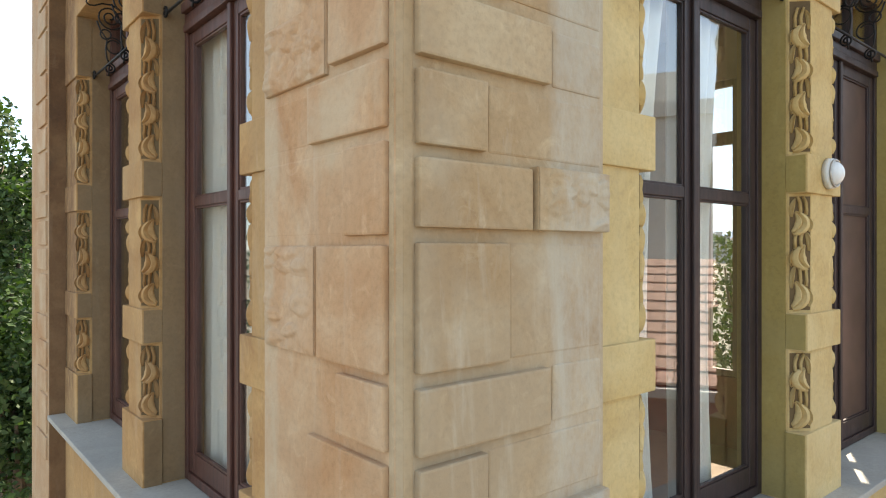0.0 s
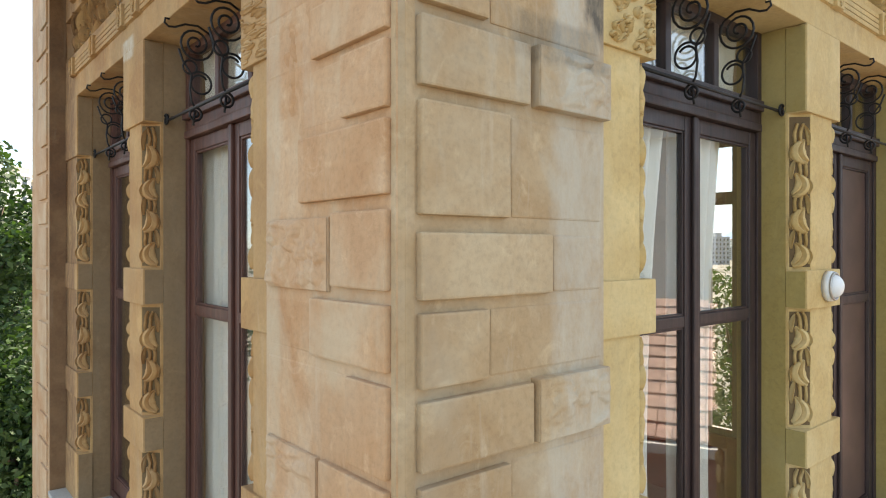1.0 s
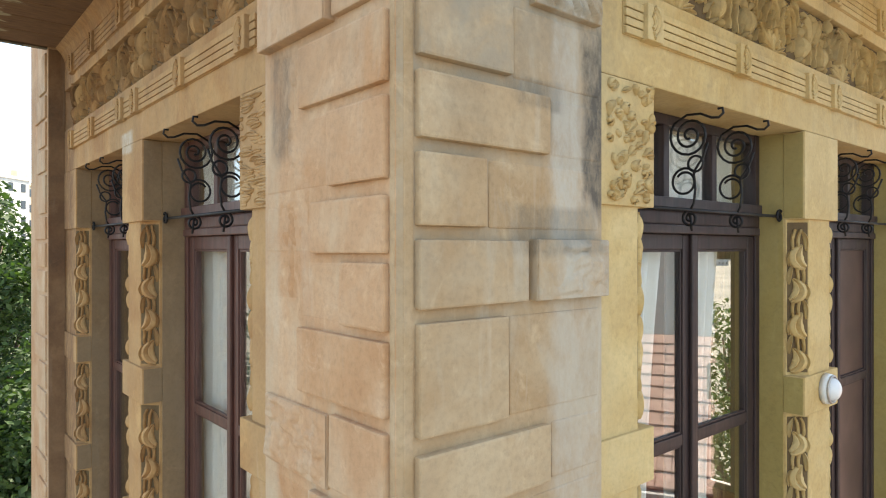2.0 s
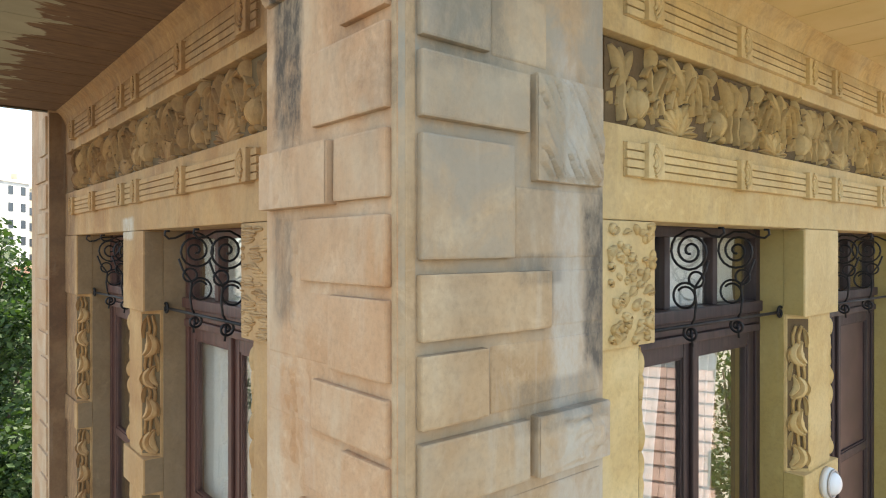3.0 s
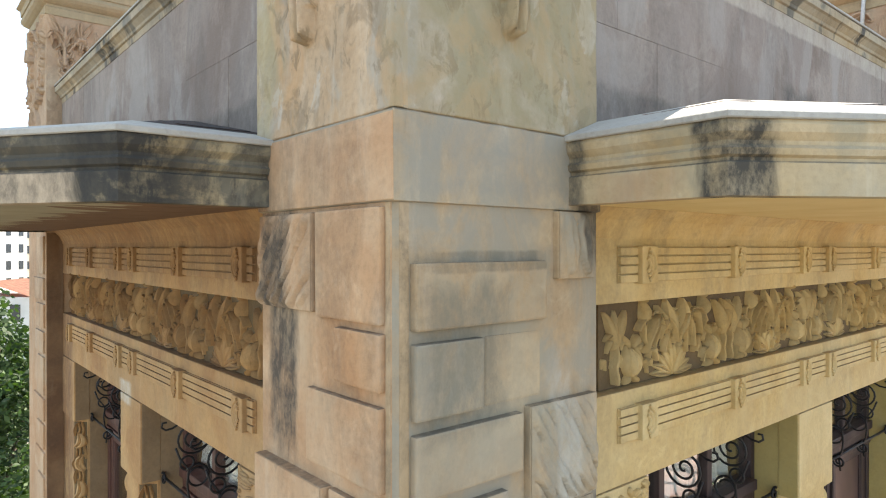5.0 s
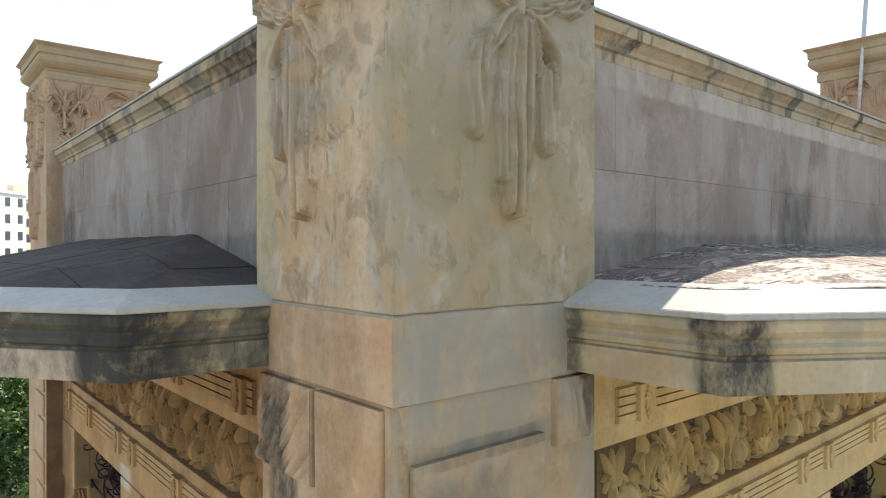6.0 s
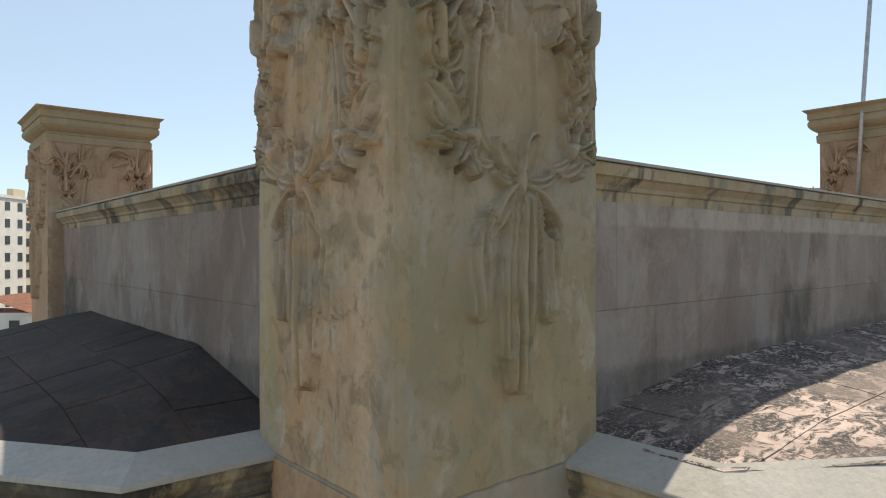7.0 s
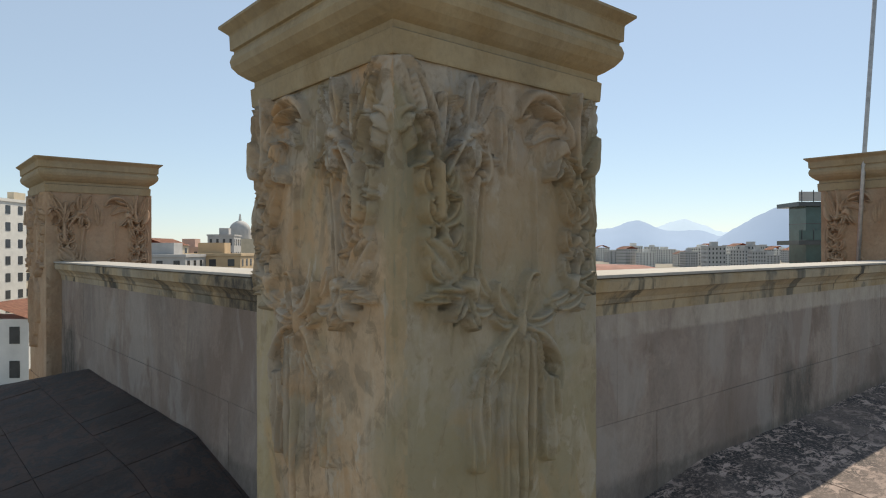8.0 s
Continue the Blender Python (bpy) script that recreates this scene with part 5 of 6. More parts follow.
def sculpt(width, height, step, strokes, seed):
    """Heights of a weathered carving. A stroke is (x0, y0, x1, y1, x2, y2, half width, height, kind): cloth with folds, ribbed leaf, hollow petal, round bud, thin stem, or a drilled hole."""
    gx, gy = np.linspace(0, width, int(width / step) + 1), np.linspace(0, height, int(height / step) + 1)
    X, Y = np.meshgrid(gx, gy)
    H = np.zeros_like(X)
    for k in strokes:
        w, h, kind = k[6:]
        cx, cy, t = bezier(k, 90)
        i0, i1 = np.searchsorted(gx, [cx.min() - w, cx.max() + w])
        j0, j1 = np.searchsorted(gy, [cy.min() - w, cy.max() + w])
        if i1 <= i0 or j1 <= j0:
            continue
        sx, sy = X[j0:j1, i0:i1], Y[j0:j1, i0:i1]
        taper = {"leaf": np.clip(np.sin(np.pi * (0.07 + 0.91 * t)), 0.1, 1) ** 0.7, "petal": np.clip(np.sin(np.pi * (0.10 + 0.82 * t)), 0.15, 1) ** 0.6, "bud": np.clip(np.sin(np.pi * (0.15 + 0.7 * t)), 0.1, 1),
                 "cloth": 0.6 + 0.4 * np.clip(t * 2.2, 0, 1), "stem": 1.0 - 0.35 * t, "hole": np.clip(np.sin(np.pi * (0.1 + 0.8 * t)), 0.2, 1)}[kind]
        r, g, u = np.full_like(sx, 9.0), np.zeros_like(sx), np.zeros_like(sx)
        for n in range(len(t)):
            a, b = max(n - 1, 0), min(n + 1, len(t) - 1)
            tx, ty = cx[b] - cx[a], cy[b] - cy[a]
            L = math.hypot(tx, ty) or 1.0
            dx, dy = sx - cx[n], sy - cy[n]
            dist = np.hypot(dx, dy) / (w * taper[n])
            near = dist < r
            r[near], u[near] = dist[near], t[n]
            g[near] = ((dy * tx - dx * ty) / L / (w * taper[n]))[near]
        wall = np.clip((1 - r) / 0.22, 0, 1)
        wall = wall * wall * (3 - 2 * wall)
        if kind == "leaf":
            f = (0.62 + 0.38 * np.clip(1 - np.abs(np.abs(g) - 0.5) * 2, 0, 1) - 0.28 * np.exp(-(g / 0.16) ** 2)) * (0.5 + 0.9 * u - 0.5 * u ** 3)
        elif kind == "petal":
            f = 0.30 + 0.70 * np.clip(r, 0, 1) ** 2.2 + 0.12 * np.cos(g * 8)
        elif kind == "bud":
            f = np.sqrt(np.clip(1 - 0.85 * r * r, 0.02, 1))
        elif kind == "cloth":
            f = 0.80 + 0.26 * np.cos(g * 7.5 + 1.3 * np.sin(u * 5)) + 0.14 * g
        elif kind == "stem":
            f = np.sqrt(np.clip(1 - 0.7 * r * r, 0.05, 1))
        else:
            H[j0:j1, i0:i1] = H[j0:j1, i0:i1] * (1 - wall) + wall * (h - 0.014)
            continue
        new_h = (1.6 if kind == "cloth" else 1.1) * abs(h) * f * wall
        old = H[j0:j1, i0:i1]
        H[j0:j1, i0:i1] = np.where(wall > 0.02, np.maximum(old * (1 - 0.55 * wall), new_h), old)
    for j in range(len(gy)):
        for i in range(len(gx)):
            x, y = gx[i], gy[j]
            H[j, i] += 0.006 * noise.noise((x * 5, y * 4, seed)) + 0.0035 * noise.noise((x * 17, y * 13, seed + 4)) + 0.0018 * noise.noise((x * 45, y * 40, seed + 9))
    return gx, gy, H


def frieze_strokes(length, first, period, seed):
    """Palmettes, drooping leaves, pomegranates and buds, repeated along the frieze."""
    rnd = random.Random(seed)
    out = []

    def j(a=0.008):
        return rnd.uniform(-a, a)

    c = first
    while c < length + 0.6:
        for sx in (-1, 1):
            # two open hollow leaves of the palmette
            out.append((c + sx * .008, .20, c + sx * .075, .27, c + sx * .072 + j(), .385, .036, .062, "cup"))
            out.append((c + sx * .03, .20, c + sx * .14, .26, c + sx * .155 + j(), .36, .022, .05, "cup"))
            # strands that arch out of the palmette and droop over the fruit
            for n, (reach, top, low) in enumerate(((.10, .27, .12), (.15, .31, .20), (.19, .33, .13), (.23, .35, .22), (.27, .36, .15), (.32, .35, .24))):
                out.append((c + sx * .015, .17 + .012 * n, c + sx * reach * .62 + j(), top + .075, c + sx * reach + j(), low + j(.012), .0105, .050 + .008 * (n % 2), "band"))
            # low lobed leaf at the foot
            for n in range(5):
                a = .12 + n * .34
                out.append((c + sx * .01, .01, c + sx * .10 * math.sin(a), .015 + .09 * math.cos(a), c + sx * .19 * math.sin(a), .012 + .15 * math.cos(a) + j(), .026, .030, "leaf"))
            # pomegranate with two husk leaves, crown and curled feet
            f = c + sx * .375
            out.append((f, .045, f + j(), .10, f + j(), .175, .050, .064, "bud"))
            for n in (-1, 1):
                out.append((f + n * .016, .04, f + n * .068, .10, f + n * .030, .185, .013, .066, "leaf"))
                out.append((f + n * .012, .05, f + n * .03, .03, f + n * .055 + j(), .008, .014, .05, "leaf"))
                out.append((f + n * .008, .175, f + n * .03, .20, f + n * .042 + j(), .235, .013, .05, "leaf"))
            # lily that opens between two fruits
            g = c + sx * .50
            for n in (-1, 0, 1):
                out.append((g, .17, g + n * .015, .26, g + n * .085 + j(), .355 + j(), .022, .060 if n else .045, "leaf"))
            out.append((g, .02, g + sx * .008, .10, g, .2, .013, .040, "band"))
            # slender bud on a stalk that rises over the rim
            u = c + sx * .275
            out.append((u - sx * .03, .16, u - sx * .01, .22, u, .30, .010, .045, "band"))
            out.append((u, .285, u + j(.004), .33, u + j(.004), .385, .025, .058, "bud"))
            out.append((u, .375, u, .39, u + sx * .004, .412, .012, .05, "bud"))
        out.append((c, .16, c, .25, c + j(.004), .34, .014, .060, "leaf"))
        c += period
    return out


def band_block(side, s, z0, z1, w, mat, parent, flip):
    """A small square block with three concentric ribs."""
    hgt, wid = z1 - z0, 0.13
    body = under("band_block", slab_of(side, s - wid / 2, s + wid / 2, w - 0.046, w + 0.01, z0 - 0.004, z1 + 0.004, bevel=0.005), mat, parent)
    bm = bmesh.new()
    for k in range(3):
        r = 0.03 + 0.02 * k
        pts = []
        for i in range(9):
            a = -1.2 + 2.4 * i / 8
            pts.append(side_point(side, s + flip * (-0.045 + r * 1.15 * math.cos(a)), w - 0.046 - 0.003, (z0 + z1) / 2 + r * 1.1 * math.sin(a)))
        tube(bm, pts, 0.0095, 6)
    return under("rib", bm, mat, body)


def dress(side):
    q = SIDES[side]
    w, stone, wall = q["wall"], q["stone"], WALLS[side]
    far = q["far"]
    s0, s1 = (1.235, 5.88) if side == "R" else (1.265, 5.50)
    first = 1.83 - s0 if side == "R" else 1.80 - s0
    frieze = holder("frieze", side_point(side, 3.4, w, 9.62), "deeply carved stone frieze of leaves, buds and pomegranates", "frieze", "carved friezes")
    period = (s1 - s0) / 4.22
    vary = random.Random(8)
    strokes = [clipped((*k[:6], k[6] * {"bud": 0.66, "cup": 0.80, "leaf": 0.72, "band": 0.62}[k[8]], k[7] * vary.uniform(0.8, 1.25), k[8]), 0.02, s1 - s0 - 0.02, 0.008, 0.42) for k in frieze_strokes(s1 - s0, first, period, 5)]
    under("ground", slab_of(side, s0, s1, w + 0.052, w + 0.078, 9.618, 10.004), CARVING_GROUND, frieze, "recessed ground of the carving, dark with grime and painted shade")
    fill = []
    for n in range(150):
        # thin grassy blades that rise and bend over
        x, y, a, L = vary.uniform(0.03, s1 - s0 - 0.03), vary.uniform(0.02, 0.26), vary.choice((-1, 1)), vary.uniform(0.06, 0.13)
        fill.append(clipped((x, y, x + a * L * 0.3, y + L * 1.2, x + a * L, y + L * vary.uniform(0.1, 0.9), vary.uniform(0.0045, 0.0085), vary.uniform(0.018, 0.05), ("leaf", "band")[n % 2]), 0.01, s1 - s0 - 0.01, 0.006, 0.38))
    carve("foliage", fill, lambda x, y, h: side_point(side, s0 + x, w + 0.052 - h, 9.618 + y), stone, frieze, "small carved leaves between the fruits")
    carve_pieces(strokes, lambda x, y, h: side_point(side, s0 + x, w + 0.052 - h, 9.618 + y), stone, frieze)
    # ribbed bands above and below the frieze
    blocks = (1.50, 2.39, 3.31, 3.74, 4.66, 5.55) if side == "R" else (1.43, 2.33, 3.26, 3.64, 4.55, 5.38)
    lo, hi = (1.30, 5.75) if side == "R" else (1.30, 5.50)
    for z0, z1 in ((9.384, 9.54), (10.098, 10.262)):
        band = under("ribbed_band", slab_of(side, lo, hi, w - 0.008, w + 0.01, z0, z1, bevel=0.003), stone, wall)
        for k in range(4):
            c = z0 + (z1 - z0) * (k + 0.5) / 4
            h = (z1 - z0) / 4 * 0.42
            under("rib", slab_of(side, lo + 0.002, hi - 0.002, w - 0.022, w - 0.005, c - h, c + h, bevel=0.004), stone, band)
        for s in blocks:
            band_block(side, s, z0, z1, w, stone, wall, 1)
    # leaf chains on the cut corners of the pilasters
    cut = 0.10
    corners = [(q["openings"][0][0] - 0.012, -1), (q["openings"][0][1], 1), (q["openings"][1][0], -1), (q["openings"][1][1], 1)]
    for cs, inward in corners:
        for z0, z1 in ((5.83, 6.335), (6.595, 7.35), (7.62, 8.615)):
            hgt, wid = z1 - z0, 0.15
            rnd = random.Random(int(cs * 100 + z0 * 10))
            strokes, y, k = [], 0.02, 0
            x = wid / 2
            while y < hgt - 0.12:
                sg = 1 if k % 2 else -1
                L = min(rnd.uniform(0.24, 0.29), hgt - .015 - y)
                # broad leaf that swells and curls over, with a small leaf against it
                strokes.append((x + sg * .050, y, x - sg * .075, y + L * .22, x + sg * .030, y + L * .60, .048, .046, "leaf"))
                strokes.append((x - sg * .050, y + L * .05, x - sg * .065, y + L * .25, x - sg * .040, y + L * .48, .020, .034, "cup"))
                # arched bars with deep gaps between them
                for o in (-.034, .004):
                    strokes.append((x + sg * o, y + L * .50, x + sg * (o - .012), y + L * .80, x + sg * (o + .018), y + L * 1.02, .0075, .030, "band"))
                strokes.append((x + sg * .055, y + L * .45, x + sg * .068, y + L * .75, x + sg * .03, y + L * .98, .015, .036, "leaf"))
                y, k = y + L * .90, k + 1
            a = Vector((cs, w + cut + 0.014))
            b = Vector((cs + inward * (cut + 0.002), w + 0.012))
            t = (b - a) / wid
            nrm = Vector((-inward * 0.7071, -0.7071))

            def at(x, y, h):
                p = a + t * x + nrm * (h - 0.004)
                return side_point(side, p.x, p.y, z0 + y)

            # Dark sheet behind the leaf chain; the shade of its gaps is its colour.
            flat = np.zeros((2, 2)) + 0.006
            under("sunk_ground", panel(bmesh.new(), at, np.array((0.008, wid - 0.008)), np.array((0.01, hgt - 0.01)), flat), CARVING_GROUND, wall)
            carve("leaf_chain", [clipped(k, 0.012, wid - 0.012, 0.012, hgt - 0.012) for k in strokes], at, stone, wall, "carved chain of leaves")
    # rough carved blocks beside the corner pier
    for sA, sB in ((q["pier"] + 0.17, q["openings"][0][0] - 0.01),):
        wav = []
        rnd = random.Random(3)
        for k in range(70):
            x, y = rnd.uniform(0, sB - sA), rnd.uniform(0, .56)
            if side == "R":
                wav.append((x, y, x + rnd.uniform(-.05, .05), y + .02, x + rnd.uniform(-.05, .05), y + rnd.uniform(-.05, .05), rnd.uniform(.012, .024), rnd.uniform(.016, .034), "leaf"))
            else:
                wav.append((x, y, x + .06, y + rnd.uniform(-.02, .02), x + .12, y + rnd.uniform(-.01, .01), rnd.uniform(.010, .018), rnd.uniform(.008, .018), "leaf"))
        carve("rough_face", [clipped(k, 0.02, sB - sA - 0.02, 0.02, 0.54) for k in wav], lambda x, y, h: side_point(side, sA + x, w - 0.006 - h, 8.628 + y), stone, wall, "hacked rough stone face")


for side in SIDES:
    dress(side)


# rough and ornamental stones of the corner pier
def rough_stone(side, s0, s1, z0, z1, proud, strokes, mat, rough, seed):
    under("stone", slab_of(side, s0, s1, -proud + 0.002, 0.03, z0, z1, bevel=0.006), mat, pier)
    solid_panel(side, s0 + 0.003, s1 - 0.003, z0 + 0.003, z1 - 0.003, -proud, strokes, mat, pier, "stone_face", 0.008, rough, 0.02, seed)


def waves(w, h, n, seed, slant):
    rnd = random.Random(seed)
    out = []
    for i in range(n):
        x, y = rnd.uniform(0, w), rnd.uniform(0, h)
        dx, dy = (rnd.uniform(.05, .14), rnd.uniform(-.03, .03)) if not slant else (rnd.uniform(.06, .12), -rnd.uniform(.1, .18))
        out.append((x, y, x + dx * .5 + .01, y + dy * .5 + .02, x + dx, y + dy, rnd.uniform(.02, .04), rnd.uniform(.008, .02), "leaf"))
    return out


rough_stone("R", .575, .985, 7.065, 7.29, .045, waves(.4, .22, 12, 1, False), PIER_R, .006, 1)
rough_stone("R", .575, .99, 8.25, 8.47, .045, waves(.4, .22, 12, 2, False), PIER_R, .006, 2)
rough_stone("R", .575, .985, 5.85, 6.07, .045, waves(.4, .22, 12, 3, False), PIER_R, .006, 3)
def sheaf(w, h, n):
    """Long folds that fall slantwise over the stone."""
    return [(w * (-.5 + 1.35 * i / n), h * (1.02 + .04 * (i % 2)), w * (-.25 + 1.35 * i / n), h * .55, w * (.25 + 1.2 * i / n), h * -.03, .020 + .006 * (i % 3), .020 + .010 * (i % 2), "leaf") for i in range(n)]


rough_stone("R", .575, .960, 9.305, 9.69, .035, sheaf(.385, .385, 9), PIER_R, .004, 4)
rough_stone("R", .735, .955, 10.14, 10.395, .03, [(.05, .25, .09, .15, .06, .02, .03, .025, "leaf"), (.15, .25, .13, .14, .16, .02, .035, .028, "leaf")], PIER_R, .004, 5)
rough_stone("L", .48, .88, 6.62, 7.01, .02, waves(.4, .39, 16, 6, False), PIER_L, .006, 6)
rough_stone("L", .40, .88, 7.60, 7.86, .02, waves(.48, .26, 22, 7, False), PIER_L, .006, 7)
rough_stone("L", .365, .89, 9.215, 9.437, .05, [], PIER_L, .003, 8)
rough_stone("L", .47, .89, 10.03, 10.385, .028, sheaf(.42, .355, 8), PIER_L, .004, 9)
solid_panel("L", .55, .82, 8.25, 9.18, -.0035, [(.12, .9 - .1 * k, .15, .86 - .1 * k, .10 + .02 * (k % 3), .80 - .1 * k, .018, .012, "leaf") for k in range(9)], PIER_L, pier, "eroded_face", .01, .002, .03, 10)


# wreath, bow and ribbons on the upper shaft
def bow_strokes(k, c):
    """Bow, loops and hanging ribbons below the wreath; the knot is at (c, k)."""
    return [
        # hanging ribbons
        (c - .03, k - .05, c - .14, k - .12, c - .195, k - .22, .045, .022, "cloth"), (c - .195, k - .18, c - .20, k - .3, c - .195, k - .44, .052, .024, "cloth"),
        (c + .10, k - .08, c + .15, k - .16, c + .16, k - .26, .060, .020, "cloth"), (c + .155, k - .20, c + .165, k - .32, c + .158, k - .47, .052, .026, "cloth"),
        (c - .03, k - .02, c - .075, k - .25, c - .075, k - .60, .030, .022, "cloth"), (c, k - .02, c - .005, k - .35, c - .03, k - .71, .046, .042, "cloth"),
        # folded loop with its raised rim, and the hollow under it
        (c + .03, k - .02, c + .07, k - .1, c + .09, k - .22, .030, .030, "cloth"), (c + .11, k - .10, c + .15, k - .14, c + .17, k - .2, .032, -.006, "hole"),
        (c + .02, k - .01, c + .15, k - .04, c + .21, k - .17, .019, .050, "stem"), (c + .21, k - .16, c + .222, k - .20, c + .20, k - .25, .016, .044, "stem"),
        (c - .02, k - .01, c - .09, k - .05, c - .13, k - .15, .017, .036, "stem"),
        # bow
        (c + .02, k + .02, c + .05, k + .08, c + .085, k + .14, .052, .034, "petal"), (c + .01, k + .02, c + .02, k + .21, c + .09, k + .17, .014, .040, "stem"),
        (c - .02, k + .02, c - .06, k + .07, c - .11, k + .12, .046, .030, "petal"), (c - .11, k + .14, c - .14, k + .07, c - .02, k + .02, .013, .036, "stem"), (c - .13, k + .10, c - .19, k + .14, c - .20, k + .20, .03, .026, "leaf"),
        (c + .02, k + .01, c + .12, k - .03, c + .20, k + .05, .026, .040, "leaf"), (c - .02, k + .01, c - .09, k - .02, c - .13, k + .04, .022, .036, "leaf"),
        (c - .005, k - .04, c, k, c, k + .035, .028, .044, "bud")]


def bell(x, y, a, L, h=.06):
    """A drooping bell flower that opens along the angle a, with a dark mouth."""
    dx, dy = math.cos(a), math.sin(a)
    out = [(x, y, x + .4 * L * dx, y + .4 * L * dy, x + .75 * L * dx, y + .75 * L * dy, .42 * L, h * .8, "bud")]
    for n in (-1, 0, 1):
        b = a + n * .55
        out.append((x + .3 * L * dx, y + .3 * L * dy, x + .8 * L * math.cos(b), y + .8 * L * math.sin(b), x + 1.15 * L * math.cos(b + n * .2), y + 1.15 * L * math.sin(b + n * .2), .20 * L, h, "leaf"))
    for n in (-.5, .5):
        b = a + n * .62
        out.append((x + .72 * L * math.cos(b), y + .72 * L * math.sin(b), x + .9 * L * math.cos(b), y + .9 * L * math.sin(b), x + 1.1 * L * math.cos(b), y + 1.1 * L * math.sin(b), .13 * L, -.012, "hole"))
    return out


def spray(x0, y0, x1, y1, seed):
    """A garland of hooked leaves and bells along one side of the wreath."""
    rnd = random.Random(seed)
    out = [(x0, y0, (x0 + x1) / 2 + .03, (y0 + y1) / 2, x1, y1, .014, .028, "stem")]
    for n in range(4):
        f = (n + .15) / 4
        x, y = x0 + (x1 - x0) * f, y0 + (y1 - y0) * f
        for sx in (-1, 1):
            # hooked leaf that lifts off the wall at its tip, with a drilled eye beside the stem
            r = rnd.uniform(.065, .085)
            out.append((x, y, x + sx * r * 1.1, y + .015, x + sx * r * .75, y + rnd.uniform(.085, .11), .026, rnd.uniform(.034, .046), "leaf"))
            out.append((x + sx * .022, y + .045, x + sx * .026, y + .06, x + sx * .022, y + .078, .011, -.012, "hole"))
        if n % 2:
            out += bell(x, y + .05, -1.57 + rnd.uniform(-.3, .3), .085, .046)
    return out


def wreath_strokes(W, c, seed):
    """Everything carved on one face, x measured from the corner between the two faces."""
    k = 1.056
    out = [
        # tablet inside the wreath
        (.335, 1.55, .30, 1.32, .295, 1.12, .016, .024, "stem"), (.37, 1.55, .345, 1.32, .345, 1.14, .010, .014, "stem"), (.62, 1.60, .63, 1.4, .625, 1.22, .012, .016, "stem"), (.30, 1.56, .32, 1.62, .37, 1.55, .016, .03, "stem"),
        # garlands that end in bells beside the bow
        *spray(.20, 1.20, .15, 1.56, seed), *spray(.84, 1.18, .86, 1.62, seed + 7),
        *bell(.30, 1.20, -2.3, .13), (.22, 1.15, .15, 1.17, .085, 1.155, .022, .045, "leaf"), (.25, 1.22, .17, 1.30, .11, 1.34, .05, .03, "leaf"),
        *bell(.80, 1.20, -.5, .11), (.74, 1.10, .82, 1.10, .87, 1.16, .03, .04, "leaf"),
        (c - .12, k + .06, c - .2, k + .03, .30, 1.13, .024, .035, "leaf"), (c + .16, k + .06, c + .24, k + .06, .80, 1.16, .022, .03, "leaf"),
        # leaves under the cap: pointed corner leaf with its curled volute
        (.085, 1.60, .08, 1.78, .012, 1.88, .062, .062, "petal"), (.13, 1.60, .14, 1.74, .05, 1.855, .040, .050, "leaf"), (.15, 1.62, .12, 1.73, .06, 1.73, .030, .07, "leaf"), (.06, 1.735, .01, 1.74, .015, 1.67, .028, .065, "leaf"),
        (.155, 1.42, .15, 1.6, .165, 1.80, .020, .050, "stem"), (.16, 1.60, .20, 1.68, .235, 1.80, .034, .055, "petal"), (.06, 1.58, .09, 1.62, .08, 1.66, .030, -.012, "hole"), (.20, 1.62, .215, 1.66, .22, 1.70, .014, -.014, "hole"),
        *bell(.32, 1.72, -1.75, .13, .06), (.30, 1.72, .28, 1.80, .30, 1.885, .032, .05, "leaf"), (.33, 1.72, .37, 1.80, .40, 1.87, .030, .04, "petal"), (.26, 1.66, .22, 1.60, .19, 1.55, .018, .035, "stem"), (.36, 1.64, .40, 1.58, .36, 1.54, .018, .036, "stem"),
        (.46, 1.58, .45, 1.70, .44, 1.80, .024, .026, "leaf"), (.50, 1.58, .51, 1.66, .50, 1.74, .022, .02, "leaf"),
        (.54, 1.78, .62, 1.90, .74, 1.80, .050, .062, "leaf"), (.74, 1.82, .80, 1.74, .77, 1.66, .034, .060, "leaf"), (.56, 1.80, .60, 1.83, .66, 1.80, .026, -.008, "hole"), (.60, 1.70, .68, 1.78, .76, 1.74, .036, .036, "petal"),
        *bell(.745, 1.70, -1.3, .13, .065), (.76, 1.56, .80, 1.50, .82, 1.44, .026, .04, "leaf"), (.84, 1.62, .80, 1.76, .84, 1.90, .020, .055, "stem"), (.86, 1.64, .92, 1.76, .93, 1.88, .048, .06, "petal"), (.90, 1.60, .95, 1.66, .945, 1.74, .032, .07, "bud"),
        (.93, 1.55, .95, 1.45, .93, 1.36, .028, .05, "leaf"), (.93, 1.34, .95, 1.24, .93, 1.15, .024, .045, "leaf")]
    return out + bow_strokes(k, c)


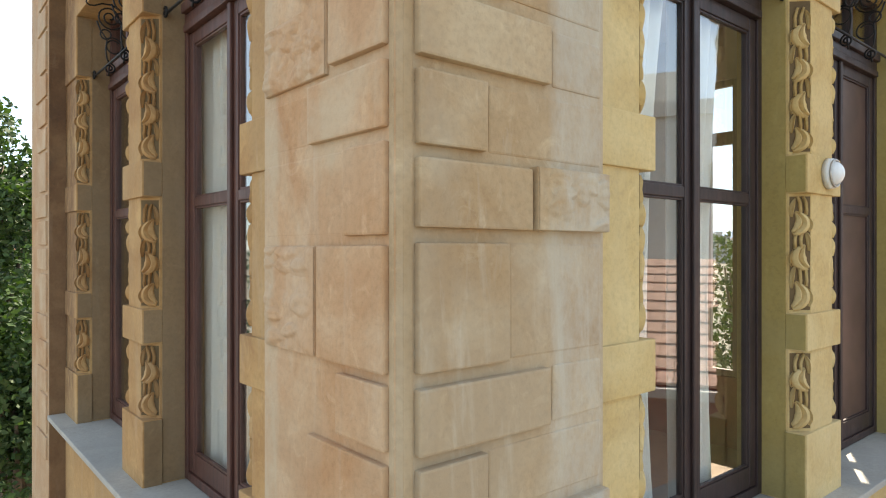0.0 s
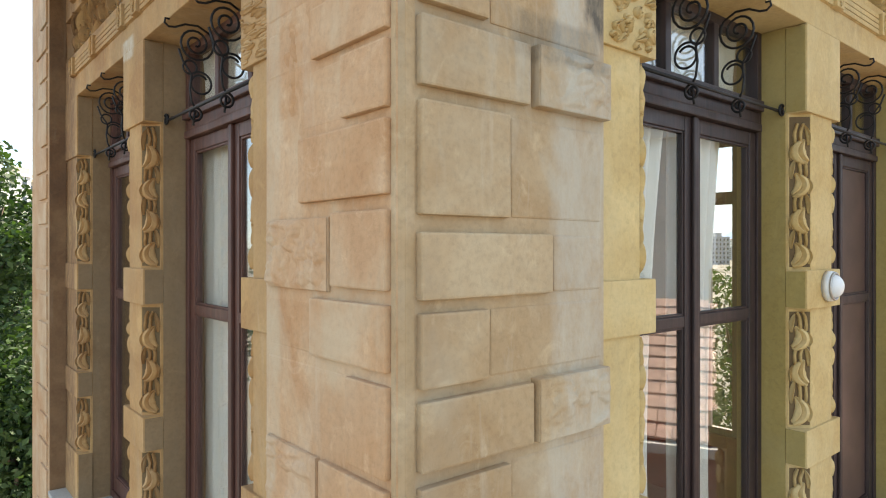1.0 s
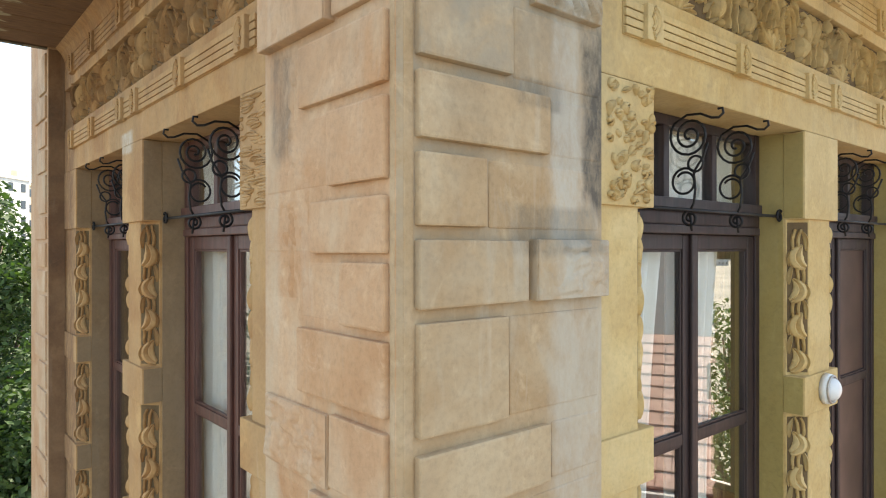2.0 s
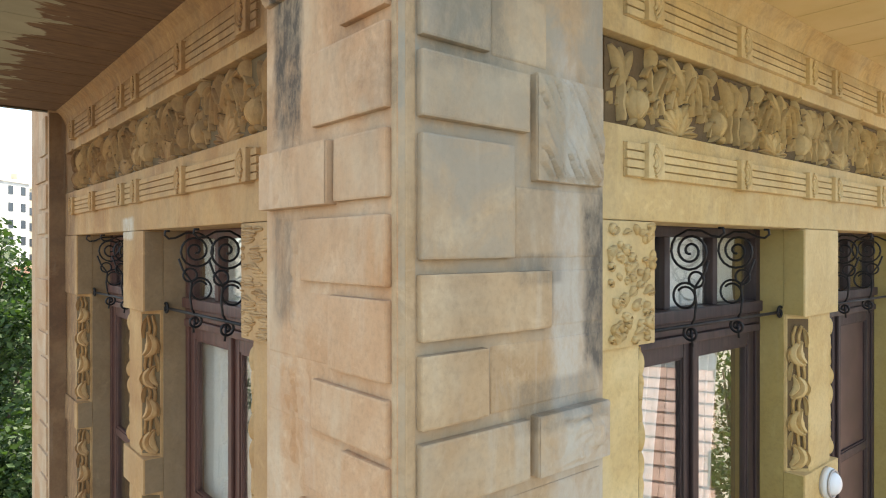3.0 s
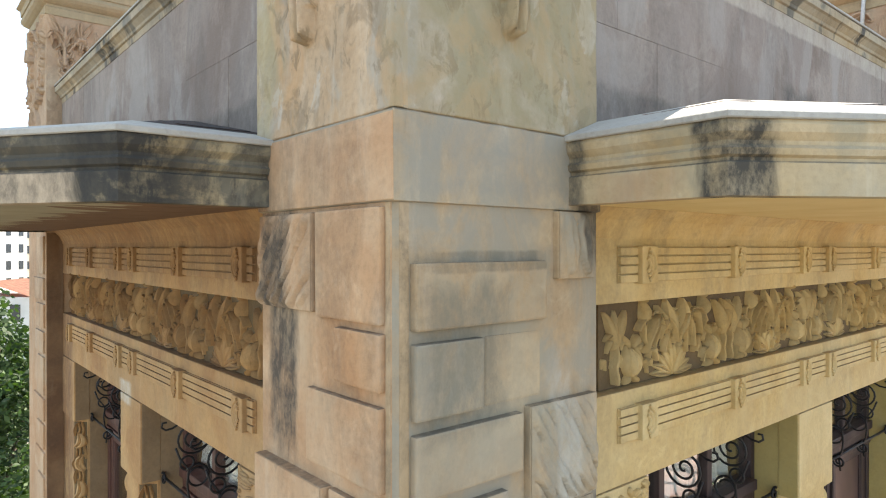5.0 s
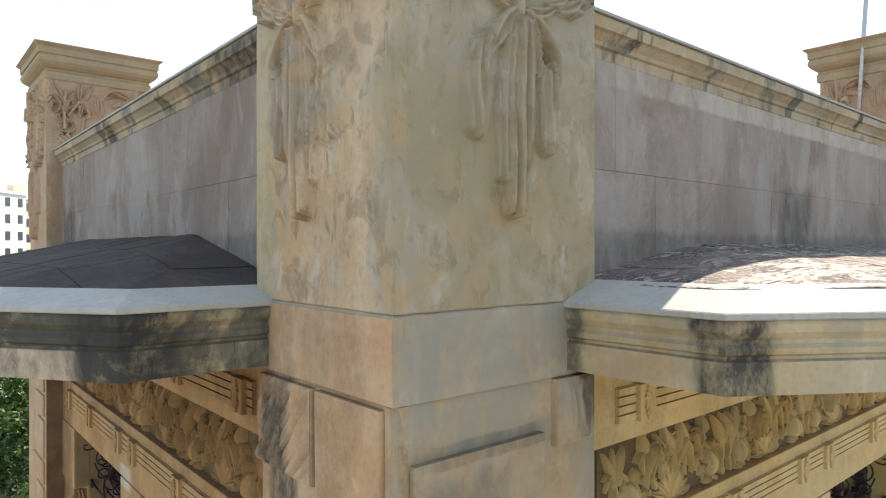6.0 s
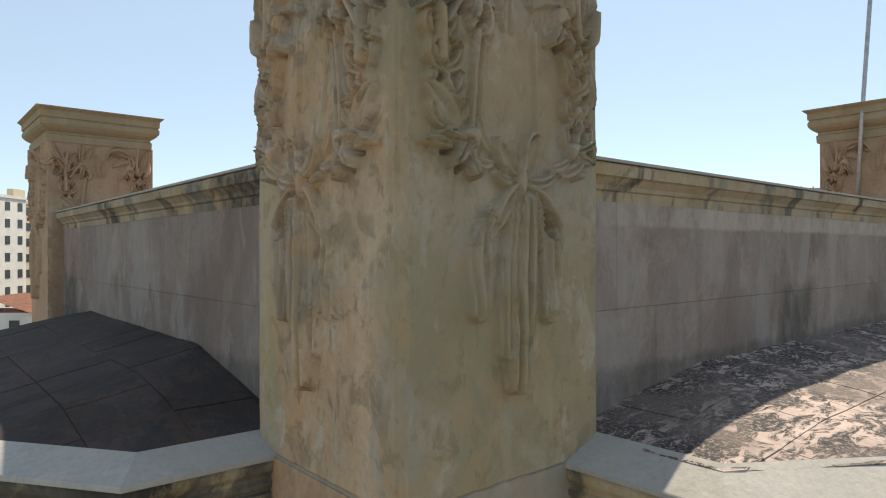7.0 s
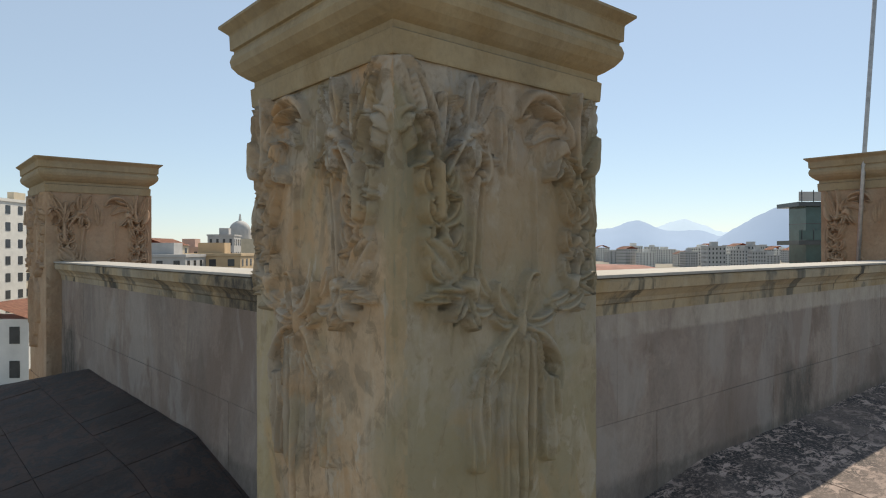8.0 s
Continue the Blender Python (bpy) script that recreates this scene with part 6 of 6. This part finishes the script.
def carved_face(side, s0, s1, d, c, seed):
    """The rendered skin of one face with its carving, cut from one sheet that folds back into the shaft at its rim."""
    W = s1 - s0
    gx, gy, H = sculpt(W, 1.912, 0.0065, [tuple(v * W / 0.995 if n in (0, 2, 4) else v for n, v in enumerate(k)) for k in wreath_strokes(W, c, seed)], seed)
    near = np.clip(gx / 0.03, 0, 1) * (0.45 + 0.55 * np.clip((W - gx) / 0.07, 0, 1))
    H = H * near[None, :]
    gx, gy = np.concatenate(([gx[0]], gx, [gx[-1]])), np.concatenate(([gy[0]], gy, [gy[-1]]))
    H = np.pad(H, 1, constant_values=-0.05)
    bm = panel(bmesh.new(), lambda x, y, h: side_point(side, s0 + x, d - h, 10.684 + y), gx, gy, H)
    ob = under("carved_face", bm, UPPER_R if side == "R" else UPPER, pier, "weathered carving of garlands, bells and a ribboned bow", True)
    n = side_point(side, 0, -1, 0)
    if sum(p.normal.dot(n) * p.area for p in ob.data.polygons) < 0:
        ob.data.flip_normals()
    return ob


CARVED = [carved_face("R", -0.010, 0.985, -0.014, .53, 2), carved_face("L", -0.014, 0.950, -0.010, .57, 3)]


# worn rounded arris between the two carved faces
bm = bmesh.new()
wear = random.Random(5)
rings = []
for i in range(49):
    z = 10.686 + (12.5 - 10.686) * i / 48
    e = wear.uniform(-0.0025, 0.0025)
    rings.append([bm.verts.new((x + 0.6 * e, y + e, z)) for x, y in ((-.0085, .034), (-.0135, .018), (-.0145, .002), (-.0125, -.0115), (-.002, -.0170), (.012, -.0175), (.03, -.0125))])
for a, b in zip(rings, rings[1:]):
    for k in range(6):
        bm.faces.new((a[k], a[k + 1], b[k + 1], b[k]))
bmesh.ops.recalc_face_normals(bm, faces=bm.faces[:])
if sum(f.normal.dot(Vector((-1, -1, 0))) for f in bm.faces) < 0:
    bmesh.ops.reverse_faces(bm, faces=bm.faces[:])
under("arris", bm, UPPER, pier, smooth=True)


# the same carving on the two far piers
for p, x0, y0 in ((FAR_L, .01, 5.87), (FAR_R, 6.11, .01)):
    for source in CARVED:
        ob = new(source.name.split(".")[0], source.data)
        ob.parent = p
        ob.material_slots[0].link = "OBJECT"
        ob.material_slots[0].material = FARSTONE
        ob.location = pier.location + Vector((x0 + 0.006, y0 + 0.010, 0)) - p.location
